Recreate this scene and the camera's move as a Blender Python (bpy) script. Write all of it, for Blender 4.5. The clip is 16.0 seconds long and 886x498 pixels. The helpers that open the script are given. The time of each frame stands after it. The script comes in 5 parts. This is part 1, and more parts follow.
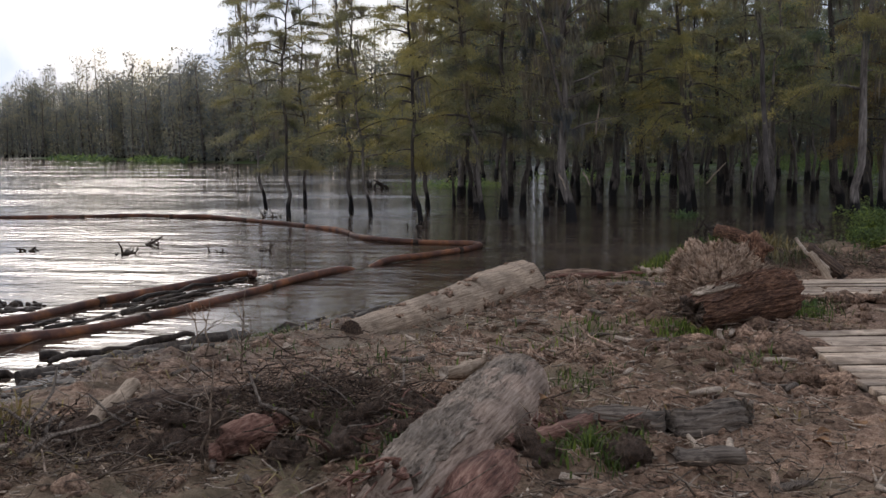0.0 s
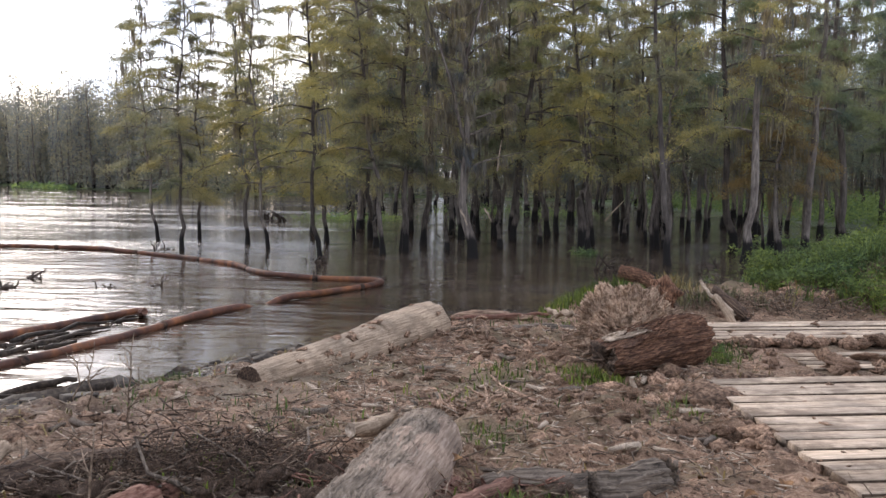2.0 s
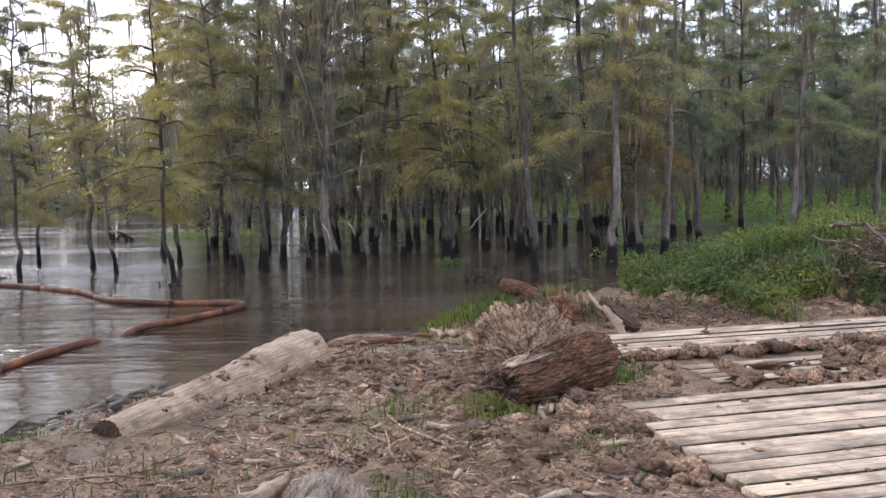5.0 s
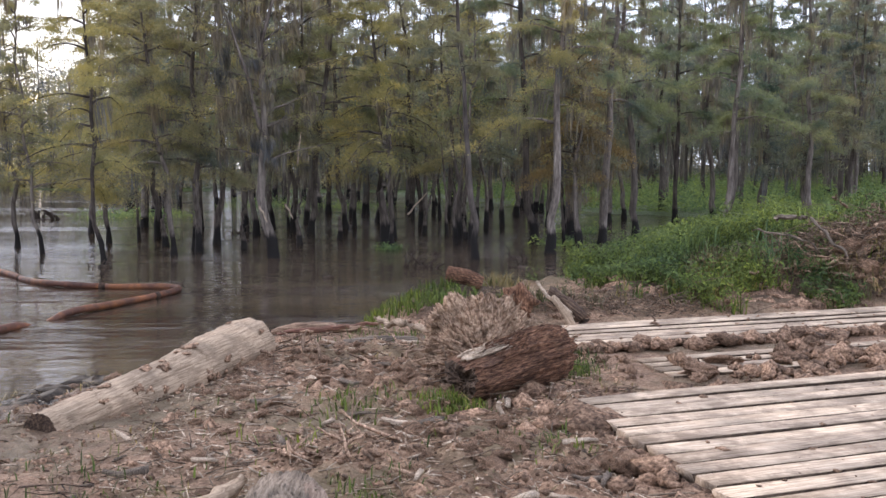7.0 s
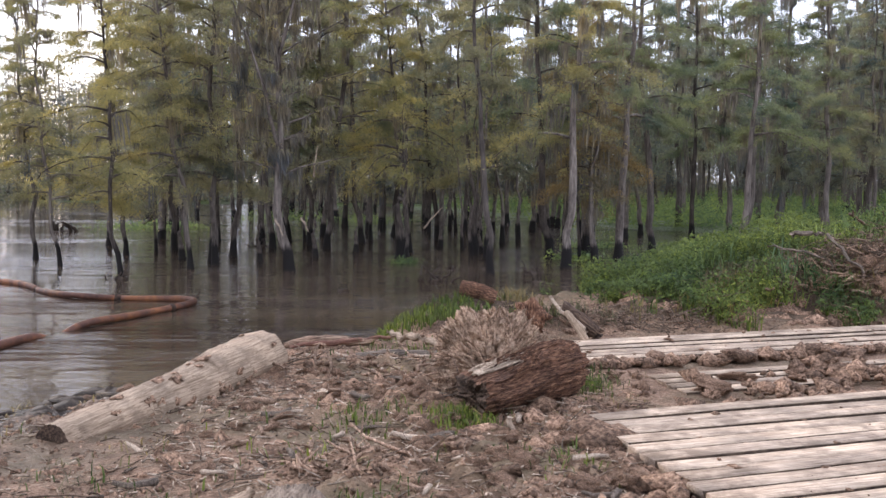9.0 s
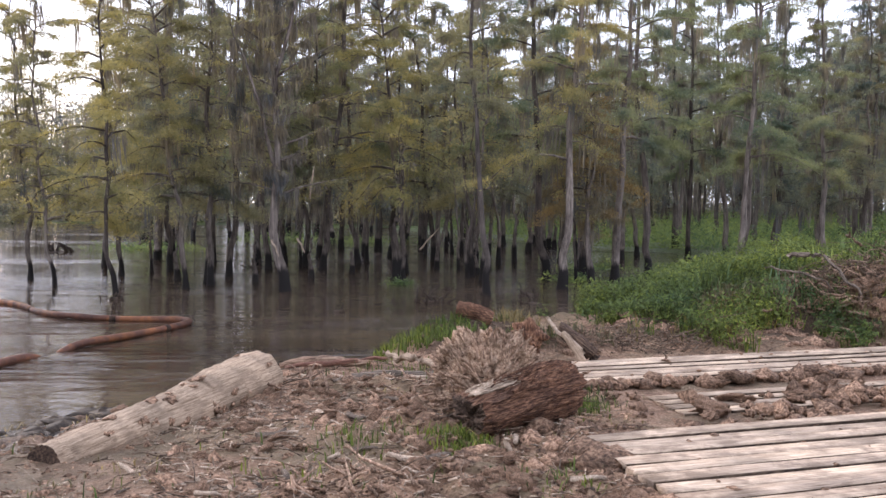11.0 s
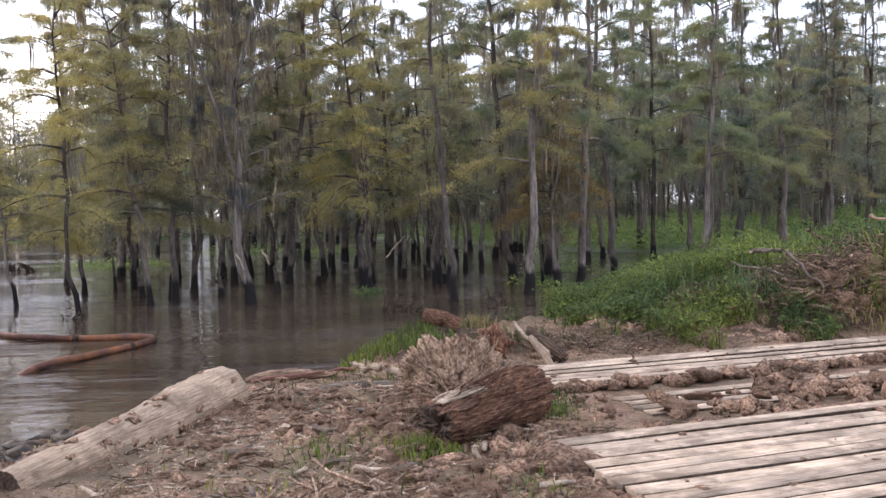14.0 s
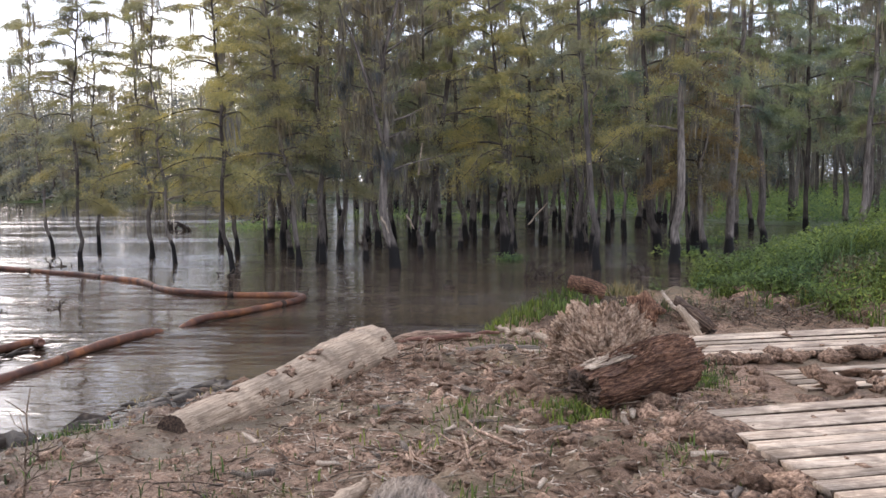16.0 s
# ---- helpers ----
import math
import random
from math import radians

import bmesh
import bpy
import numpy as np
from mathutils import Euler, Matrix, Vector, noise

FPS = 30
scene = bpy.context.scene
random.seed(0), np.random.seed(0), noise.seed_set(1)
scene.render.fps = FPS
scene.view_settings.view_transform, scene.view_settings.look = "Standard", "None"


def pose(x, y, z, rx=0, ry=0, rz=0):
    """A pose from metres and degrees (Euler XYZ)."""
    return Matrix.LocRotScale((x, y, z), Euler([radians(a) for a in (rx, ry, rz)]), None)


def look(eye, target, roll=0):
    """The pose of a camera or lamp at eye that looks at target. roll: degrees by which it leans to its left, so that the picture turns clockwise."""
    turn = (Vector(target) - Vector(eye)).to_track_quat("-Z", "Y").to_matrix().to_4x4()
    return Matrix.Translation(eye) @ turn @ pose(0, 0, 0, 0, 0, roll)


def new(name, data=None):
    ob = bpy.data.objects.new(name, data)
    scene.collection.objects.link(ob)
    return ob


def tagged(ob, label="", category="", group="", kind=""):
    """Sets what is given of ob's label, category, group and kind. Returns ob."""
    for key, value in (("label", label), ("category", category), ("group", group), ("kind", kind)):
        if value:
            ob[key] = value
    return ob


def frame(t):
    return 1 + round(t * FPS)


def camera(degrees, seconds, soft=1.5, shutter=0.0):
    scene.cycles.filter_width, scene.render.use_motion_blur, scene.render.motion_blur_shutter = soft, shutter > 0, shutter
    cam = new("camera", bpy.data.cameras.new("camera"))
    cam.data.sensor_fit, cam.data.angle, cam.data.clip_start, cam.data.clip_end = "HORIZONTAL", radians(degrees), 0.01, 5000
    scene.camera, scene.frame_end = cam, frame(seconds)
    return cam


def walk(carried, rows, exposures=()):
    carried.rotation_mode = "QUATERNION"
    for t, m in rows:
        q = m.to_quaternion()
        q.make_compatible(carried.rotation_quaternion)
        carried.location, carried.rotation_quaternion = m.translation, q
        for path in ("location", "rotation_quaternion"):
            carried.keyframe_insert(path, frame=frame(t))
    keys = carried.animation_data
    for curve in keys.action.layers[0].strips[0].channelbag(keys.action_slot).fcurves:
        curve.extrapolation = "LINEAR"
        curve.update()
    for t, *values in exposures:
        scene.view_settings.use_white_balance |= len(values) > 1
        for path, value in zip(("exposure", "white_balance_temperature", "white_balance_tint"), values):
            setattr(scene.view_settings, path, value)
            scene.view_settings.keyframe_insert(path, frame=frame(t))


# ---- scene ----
PATH = [
    (0, (0.505, 0.197, 2.342), (0.147, 2.154, 2.134), -0.3),
    (0.5, (0.545, 0.213, 2.365), (0.321, 2.191, 2.17), 0.1),
    (1, (0.515, 0.306, 2.377), (0.371, 2.292, 2.188), -0.1),
    (1.5, (0.487, 0.461, 2.386), (0.301, 2.445, 2.218), 0.9),
    (2, (0.345, 0.63, 2.408), (0.189, 2.619, 2.264), 0.8),
    (2.5, (0.134, 0.801, 2.406), (-0.008, 2.795, 2.33), -1.0),
    (3, (0.11, 1.086, 2.418), (-0.018, 3.072, 2.225), -3.4),
    (3.5, (0.146, 1.269, 2.45), (0.066, 3.262, 2.309), -0.8),
    (4, (0.137, 1.349, 2.447), (0.121, 3.341, 2.267), -1.5),
    (4.5, (0.04, 1.477, 2.444), (0.178, 3.467, 2.295), -0.2),
    (4.7, (0.032, 1.524, 2.465), (0.156, 3.516, 2.338), -0.9),
    (6.8, (-0.181, 1.922, 2.486), (0.084, 3.899, 2.338), -0.1),
    (7, (-0.174, 1.936, 2.495), (0.095, 3.912, 2.335), 0.2),
    (7.5, (-0.156, 1.955, 2.501), (0.098, 3.932, 2.337), 1.0),
    (8, (-0.169, 1.946, 2.497), (0.072, 3.926, 2.348), 0.5),
    (8.5, (-0.138, 1.936, 2.491), (0.083, 3.919, 2.35), 0.2),
    (9, (-0.132, 1.929, 2.495), (0.104, 3.91, 2.363), 0.5),
    (9.2, (-0.138, 1.909, 2.497), (0.11, 3.89, 2.375), 0.9),
    (11.3, (-0.128, 2.012, 2.47), (0.116, 3.996, 2.385), 0.6),
    (11.5, (-0.104, 2.038, 2.48), (0.154, 4.02, 2.399), 0.5),
    (12, (-0.107, 2.019, 2.485), (0.176, 3.998, 2.42), 0.4),
    (12.5, (-0.092, 2.021, 2.473), (0.193, 3.999, 2.395), -0.3),
    (13, (-0.057, 2.024, 2.478), (0.234, 4.002, 2.411), -0.6),
    (13.5, (-0.055, 2.031, 2.478), (0.245, 4.008, 2.415), -1.1),
    (14, (-0.073, 2.022, 2.481), (0.234, 3.997, 2.405), -1.2),
    (14.5, (-0.086, 2.017, 2.465), (0.191, 3.995, 2.363), -1.4),
    (15, (-0.13, 2.009, 2.457), (0.056, 3.995, 2.313), -2.1),
    (15.5, (-0.182, 1.99, 2.453), (-0.09, 3.981, 2.293), -1.6),
    (16, (-0.19, 1.989, 2.452), (-0.158, 3.984, 2.315), -0.3),
]
cam = camera(47.6, 16.0)
walk(cam, [(t, look(eye, target, roll)) for t, eye, target, roll in PATH],
     exposures=[(0, -0.68, 6500, 13), (0.6, -0.2, 6500, 13), (1.5, 0.17, 6550, 14), (3.5, 0.28, 6550, 14), (4.7, 0.46, 6450, 15), (7, 0.54, 6450, 16), (12.5, 0.58, 6650, 20), (16, 0.52, 6450, 15)])

# ---- light ----
SUN_AZ, SUN_EL = radians(-32), radians(24)
world = bpy.data.worlds.new("sky")
scene.world = world
world.use_nodes = True
wn, wl = world.node_tree.nodes, world.node_tree.links
wn.clear()
sky = wn.new("ShaderNodeTexSky")
sky.sky_type, sky.sun_disc = "NISHITA", False
sky.sun_elevation, sky.sun_rotation = SUN_EL, SUN_AZ
sky.dust_density, sky.air_density, sky.ozone_density = 1.2, 1.0, 1.2
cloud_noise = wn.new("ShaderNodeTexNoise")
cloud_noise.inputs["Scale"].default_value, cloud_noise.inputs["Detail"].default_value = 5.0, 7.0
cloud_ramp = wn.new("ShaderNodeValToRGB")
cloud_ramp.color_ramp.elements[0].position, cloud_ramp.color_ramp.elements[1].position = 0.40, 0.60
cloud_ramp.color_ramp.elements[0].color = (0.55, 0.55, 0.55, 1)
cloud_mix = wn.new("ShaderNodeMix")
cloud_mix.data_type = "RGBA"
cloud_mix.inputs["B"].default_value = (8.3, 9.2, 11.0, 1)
background = wn.new("ShaderNodeBackground")
background.inputs["Strength"].default_value = 0.16
world_out = wn.new("ShaderNodeOutputWorld")
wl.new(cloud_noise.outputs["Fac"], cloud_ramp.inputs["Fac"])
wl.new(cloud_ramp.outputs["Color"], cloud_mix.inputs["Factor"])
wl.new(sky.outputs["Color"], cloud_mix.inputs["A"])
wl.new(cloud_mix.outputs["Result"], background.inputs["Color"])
wl.new(background.outputs["Background"], world_out.inputs["Surface"])

sun = new("sun", bpy.data.lights.new("sun", "SUN"))
sun.data.energy, sun.data.angle, sun.data.color = 1.4, radians(18), (1.0, 0.93, 0.84)
sun_way = Vector((math.sin(SUN_AZ) * math.cos(SUN_EL), math.cos(SUN_AZ) * math.cos(SUN_EL), math.sin(SUN_EL)))
sun.matrix_world = look(sun_way * 60, (0, 0, 0))

# ---- materials ----
rng = np.random.default_rng(7)


def ramp(nodes, stops):
    node = nodes.new("ShaderNodeValToRGB")
    elements = node.color_ramp.elements
    while len(elements) < len(stops):
        elements.new(0.5)
    for e, (p, c) in zip(elements, stops):
        e.position, e.color = p, (*c, 1)
    return node


def blend(nodes, links, kind, fac, a, b):
    node = nodes.new("ShaderNodeMix")
    node.data_type, node.blend_type = "RGBA", kind
    for socket, value in (("Factor", fac), ("A", a), ("B", b)):
        if isinstance(value, (int, float)):
            node.inputs[socket].default_value = value
        elif isinstance(value, tuple):
            node.inputs[socket].default_value = (*value, 1)
        else:
            links.new(value, node.inputs[socket])
    return node.outputs["Result"]


def noise_node(nodes, links, vector, scale, detail=5.0, rough=0.6):
    node = nodes.new("ShaderNodeTexNoise")
    node.inputs["Scale"].default_value = scale
    node.inputs["Detail"].default_value = detail
    node.inputs["Roughness"].default_value = rough
    links.new(vector, node.inputs["Vector"])
    return node.outputs["Fac"]


def stretched(nodes, links, vector, scale):
    node = nodes.new("ShaderNodeMapping")
    node.inputs["Scale"].default_value = scale
    links.new(vector, node.inputs["Vector"])
    return node.outputs["Vector"]


def start(name):
    m = bpy.data.materials.new(name)
    m.use_nodes = True
    nodes, links = m.node_tree.nodes, m.node_tree.links
    coord = nodes.new("ShaderNodeTexCoord").outputs["Object"]
    return m, nodes, links, nodes["Principled BSDF"], coord


def bumped(nodes, links, shader, height, strength, distance):
    node = nodes.new("ShaderNodeBump")
    node.inputs["Strength"].default_value, node.inputs["Distance"].default_value = strength, distance
    links.new(height, node.inputs["Height"])
    links.new(node.outputs["Normal"], shader.inputs["Normal"])


def rough_stuff(name, dark, mid, light, fine=40.0, coarse=3.0, grain=(1, 1, 1), roughness=0.9, bump=0.6, depth=0.02, island=0.35, piece=0.0, mud=0.0):
    """Earth, bark and weathered wood: two scales of stain, a grain that may be drawn out along one axis, and relief."""
    m, nodes, links, shader, coord = start(name)
    if piece:
        shift = nodes.new("ShaderNodeVectorMath")
        shift.operation = "MULTIPLY_ADD"
        links.new(nodes.new("ShaderNodeObjectInfo").outputs["Random"], shift.inputs[0])
        shift.inputs[1].default_value = (37.0, 53.0, 71.0)
        links.new(coord, shift.inputs[2])
        coord = shift.outputs["Vector"]
    along = stretched(nodes, links, coord, grain)
    a = noise_node(nodes, links, along, fine, 6, 0.65)
    b = noise_node(nodes, links, coord, coarse, 4, 0.6)
    colour = ramp(nodes, ((0.34, dark), (0.50, mid), (0.66, light)))
    links.new(a, colour.inputs["Fac"])
    stain = ramp(nodes, ((0.32, (0.55, 0.55, 0.55)), (0.62, (1.12, 1.1, 1.08))))
    links.new(b, stain.inputs["Fac"])
    out = blend(nodes, links, "MULTIPLY", 1.0, colour.outputs["Color"], stain.outputs["Color"])
    if mud:
        dirt = ramp(nodes, ((0.47, (0, 0, 0)), (0.60, (mud, mud, mud))))
        links.new(noise_node(nodes, links, coord, 2.6, 7, 0.7), dirt.inputs["Fac"])
        out = blend(nodes, links, "MIX", dirt.outputs["Color"], out, (0.175, 0.125, 0.088))
    if island:
        geo = nodes.new("ShaderNodeNewGeometry")
        vary = ramp(nodes, ((0.0, (1 - island,) * 3), (1.0, (1 + island,) * 3)))
        links.new(geo.outputs["Random Per Island"], vary.inputs["Fac"])
        out = blend(nodes, links, "MULTIPLY", 1.0, out, vary.outputs["Color"])
    if piece:
        info = nodes.new("ShaderNodeObjectInfo")
        vary = ramp(nodes, ((0.0, (1 - piece, 1 - piece, 1 - piece * 0.9)), (1.0, (1 + piece, 1 + piece, 1 + piece))))
        links.new(info.outputs["Random"], vary.inputs["Fac"])
        out = blend(nodes, links, "MULTIPLY", 1.0, out, vary.outputs["Color"])
    links.new(out, shader.inputs["Base Color"])
    shader.inputs["Roughness"].default_value = roughness
    shader.inputs["Specular IOR Level"].default_value = 0.25
    bumped(nodes, links, shader, a, bump, depth)
    return m


def leaf_stuff(name, stops, through_light=0.35, spread=0.18):
    """Leaves: colour by tree and by leaf, part of the light passing through."""
    m, nodes, links, shader, coord = start(name)
    info = nodes.new("ShaderNodeObjectInfo")
    tone = ramp(nodes, stops)
    links.new(info.outputs["Random"], tone.inputs["Fac"])
    geo = nodes.new("ShaderNodeNewGeometry")
    vary = ramp(nodes, ((0.0, (1 - spread, 1 - spread, 1 - spread)), (0.6, (1, 1, 1)), (1.0, (1 + spread * 1.3, 1 + spread, 1))))
    links.new(geo.outputs["Random Per Island"], vary.inputs["Fac"])
    out = blend(nodes, links, "MULTIPLY", 1.0, tone.outputs["Color"], vary.outputs["Color"])
    patch = ramp(nodes, ((0.36, (0.60, 0.68, 0.82)), (0.64, (1.38, 1.24, 0.96))))
    links.new(noise_node(nodes, links, coord, 0.5, 3), patch.inputs["Fac"])
    out = blend(nodes, links, "MULTIPLY", 1.0, out, patch.outputs["Color"])
    links.new(out, shader.inputs["Base Color"])
    shader.inputs["Roughness"].default_value = 0.65
    shader.inputs["Specular IOR Level"].default_value = 0.2
    glow = nodes.new("ShaderNodeBsdfTranslucent")
    links.new(out, glow.inputs["Color"])
    mix = nodes.new("ShaderNodeMixShader")
    mix.inputs["Fac"].default_value = through_light
    links.new(shader.outputs["BSDF"], mix.inputs[1])
    links.new(glow.outputs["BSDF"], mix.inputs[2])
    links.new(mix.outputs["Shader"], nodes["Material Output"].inputs["Surface"])
    return m


def trunk_stuff(name, dark, light, wet_to):
    """Bark with an old high-water stain: black below wet_to metres, ragged at its edge."""
    m, nodes, links, shader, coord = start(name)
    along = stretched(nodes, links, coord, (1, 1, 0.12))
    a = noise_node(nodes, links, along, 14, 5, 0.65)
    colour = ramp(nodes, ((0.32, dark), (0.68, light)))
    links.new(a, colour.inputs["Fac"])
    info = nodes.new("ShaderNodeObjectInfo")
    vary = ramp(nodes, ((0.0, (0.38, 0.36, 0.35)), (0.6, (0.75, 0.75, 0.75)), (1.0, (1.1, 1.1, 1.1))))
    links.new(info.outputs["Random"], vary.inputs["Fac"])
    out = blend(nodes, links, "MULTIPLY", 1.0, colour.outputs["Color"], vary.outputs["Color"])
    blotch = ramp(nodes, ((0.36, (0.50, 0.47, 0.45)), (0.50, (0.92, 0.90, 0.88)), (0.66, (1.30, 1.28, 1.24))))
    links.new(noise_node(nodes, links, stretched(nodes, links, coord, (1, 1, 0.35)), 3.5, 6, 0.7), blotch.inputs["Fac"])
    out = blend(nodes, links, "MULTIPLY", 1.0, out, blotch.outputs["Color"])
    split = nodes.new("ShaderNodeSeparateXYZ")
    links.new(coord, split.inputs["Vector"])
    jag = nodes.new("ShaderNodeMath")
    jag.operation = "MULTIPLY_ADD"
    links.new(a, jag.inputs[0])
    jag.inputs[1].default_value = 0.35
    links.new(split.outputs["Z"], jag.inputs[2])
    edge = nodes.new("ShaderNodeMapRange")
    edge.inputs["From Min"].default_value, edge.inputs["From Max"].default_value = wet_to + 0.1, wet_to + 0.28
    links.new(jag.outputs["Value"], edge.inputs["Value"])
    out = blend(nodes, links, "MIX", edge.outputs["Result"], (0.012, 0.010, 0.009), out)
    links.new(out, shader.inputs["Base Color"])
    shader.inputs["Roughness"].default_value = 0.85
    shader.inputs["Specular IOR Level"].default_value = 0.25
    bumped(nodes, links, shader, a, 0.6, 0.03)
    return m


def water_stuff():
    """Murky water: slick stretches that mirror and ruffled stretches drawn out across the drift."""
    m, nodes, links, shader, coord = start("murky_water")
    shader.inputs["IOR"].default_value = 1.33
    ripples = noise_node(nodes, links, stretched(nodes, links, coord, (0.5, 1.3, 1)), 3.4, 3, 0.5)
    waves = noise_node(nodes, links, stretched(nodes, links, coord, (0.45, 1.2, 1)), 1.1, 3, 0.5)
    swell = noise_node(nodes, links, stretched(nodes, links, coord, (0.16, 0.5, 1)), 0.9, 4, 0.6)
    streak = noise_node(nodes, links, stretched(nodes, links, coord, (0.16, 1.0, 1)), 1.3, 6, 0.68)
    broad = noise_node(nodes, links, stretched(nodes, links, coord, (0.10, 0.42, 1)), 0.5, 5, 0.62)
    tone = ramp(nodes, ((0.38, (0.040, 0.026, 0.018)), (0.66, (0.085, 0.060, 0.042))))
    links.new(swell, tone.inputs["Fac"])
    # pale streaks coloured in for foam and for lines of reflected sky
    pale_streaks = ramp(nodes, ((0.60, (0, 0, 0)), (0.70, (0.5, 0.5, 0.5))))
    links.new(streak, pale_streaks.inputs["Fac"])
    links.new(blend(nodes, links, "MIX", pale_streaks.outputs["Color"], tone.outputs["Color"], (0.24, 0.21, 0.185)), shader.inputs["Base Color"])
    ruffle = nodes.new("ShaderNodeMapRange")
    links.new(broad, ruffle.inputs["Value"])
    ruffle.inputs["From Min"].default_value, ruffle.inputs["From Max"].default_value = 0.47, 0.62
    gloss = nodes.new("ShaderNodeMapRange")
    links.new(ruffle.outputs["Result"], gloss.inputs["Value"])
    gloss.inputs["To Min"].default_value, gloss.inputs["To Max"].default_value = 0.025, 0.13
    links.new(gloss.outputs["Result"], shader.inputs["Roughness"])
    height_now = ripples
    for wave, amount in ((waves, 2.6), (streak, 0.8), (swell, 0.8)):
        add = nodes.new("ShaderNodeMath")
        add.operation = "MULTIPLY_ADD"
        links.new(wave, add.inputs[0])
        add.inputs[1].default_value = amount
        links.new(height_now, add.inputs[2])
        height_now = add.outputs["Value"]
    force = nodes.new("ShaderNodeMapRange")
    links.new(ruffle.outputs["Result"], force.inputs["Value"])
    force.inputs["To Min"].default_value, force.inputs["To Max"].default_value = 0.20, 0.95
    bumped(nodes, links, shader, height_now, 0.8, 0.075)
    relief = [n for n in nodes if n.type == "BUMP"][0]
    links.new(force.outputs["Result"], relief.inputs["Strength"])
    return m


def ground_stuff():
    m, nodes, links, shader, coord = start("churned_mud")
    fine = noise_node(nodes, links, coord, 26, 8, 0.75)
    mid = noise_node(nodes, links, coord, 3.2, 6, 0.65)
    broad = noise_node(nodes, links, coord, 0.6, 4, 0.6)
    colour = ramp(nodes, ((0.28, (0.060, 0.036, 0.024)), (0.43, (0.265, 0.161, 0.105)), (0.56, (0.445, 0.292, 0.196)), (0.72, (0.65, 0.48, 0.355))))
    links.new(fine, colour.inputs["Fac"])
    stain = ramp(nodes, ((0.38, (0.48, 0.45, 0.43)), (0.50, (0.92, 0.89, 0.86)), (0.62, (1.25, 1.2, 1.15))))
    links.new(mid, stain.inputs["Fac"])
    out = blend(nodes, links, "MULTIPLY", 1.0, colour.outputs["Color"], stain.outputs["Color"])
    moss = ramp(nodes, ((0.47, (0, 0, 0)), (0.62, (0.62, 0.62, 0.62))))
    links.new(broad, moss.inputs["Fac"])
    out = blend(nodes, links, "MIX", moss.outputs["Color"], out, (0.225, 0.185, 0.112))
    # soaked mud where the ground lies just over the water
    split = nodes.new("ShaderNodeSeparateXYZ")
    links.new(coord, split.inputs["Vector"])
    wet = nodes.new("ShaderNodeMath")
    wet.operation = "MULTIPLY_ADD"
    links.new(mid, wet.inputs[0])
    wet.inputs[1].default_value = -0.22
    links.new(split.outputs["Z"], wet.inputs[2])
    soak = nodes.new("ShaderNodeMapRange")
    soak.inputs["From Min"].default_value, soak.inputs["From Max"].default_value = 0.03, 0.32
    links.new(wet.outputs["Value"], soak.inputs["Value"])
    out = blend(nodes, links, "MIX", soak.outputs["Result"], (0.035, 0.028, 0.023), out)
    # dark humus of the spoil bank
    humus = nodes.new("ShaderNodeMapRange")
    humus.inputs["From Min"].default_value, humus.inputs["From Max"].default_value = 0.42, 0.60
    links.new(split.outputs["Z"], humus.inputs["Value"])
    behind = nodes.new("ShaderNodeMapRange")
    behind.inputs["From Min"].default_value, behind.inputs["From Max"].default_value = 14.6, 15.4
    links.new(split.outputs["Y"], behind.inputs["Value"])
    dark = nodes.new("ShaderNodeMath")
    dark.operation = "MULTIPLY"
    links.new(humus.outputs["Result"], dark.inputs[0])
    links.new(behind.outputs["Result"], dark.inputs[1])
    earth = ramp(nodes, ((0.35, (0.034, 0.022, 0.015)), (0.65, (0.140, 0.092, 0.060))))
    links.new(fine, earth.inputs["Fac"])
    out = blend(nodes, links, "MIX", dark.outputs["Value"], out, earth.outputs["Color"])
    # far land is overgrown
    far = nodes.new("ShaderNodeMapRange")
    far.inputs["From Min"].default_value, far.inputs["From Max"].default_value = 26.0, 34.0
    links.new(split.outputs["Y"], far.inputs["Value"])
    green = ramp(nodes, ((0.35, (0.035, 0.050, 0.014)), (0.65, (0.085, 0.125, 0.026))))
    links.new(mid, green.inputs["Fac"])
    out = blend(nodes, links, "MIX", far.outputs["Result"], out, green.outputs["Color"])
    links.new(out, shader.inputs["Base Color"])
    shine = nodes.new("ShaderNodeMapRange")
    links.new(soak.outputs["Result"], shine.inputs["Value"])
    shine.inputs["To Min"].default_value, shine.inputs["To Max"].default_value = 0.35, 0.95
    links.new(shine.outputs["Result"], shader.inputs["Roughness"])
    shader.inputs["Specular IOR Level"].default_value = 0.25
    bumped(nodes, links, shader, fine, 1.0, 0.06)
    return m


M_GROUND, M_WATER = ground_stuff(), water_stuff()
M_CLOD = rough_stuff("mud_clod", (0.055, 0.032, 0.021), (0.225, 0.136, 0.087), (0.44, 0.290, 0.194), 30, 5, island=0.45, depth=0.035, bump=0.9)
M_WET = rough_stuff("soaked_mud", (0.020, 0.014, 0.010), (0.042, 0.030, 0.021), (0.075, 0.056, 0.040), 20, 5, roughness=0.75)
M_CHIP = rough_stuff("wood_chip", (0.22, 0.16, 0.11), (0.40, 0.31, 0.23), (0.55, 0.46, 0.36), 30, 6, (1, 1, 1), island=0.5)
M_TWIG = rough_stuff("dead_twig", (0.065, 0.044, 0.030), (0.165, 0.115, 0.080), (0.31, 0.235, 0.17), 30, 6, island=0.5)
M_PALE = rough_stuff("peeled_wood", (0.18, 0.122, 0.080), (0.37, 0.272, 0.188), (0.53, 0.41, 0.295), 6, 1.2, (12, 12, 0.3), island=0, bump=0.5, depth=0.012, mud=0.6)
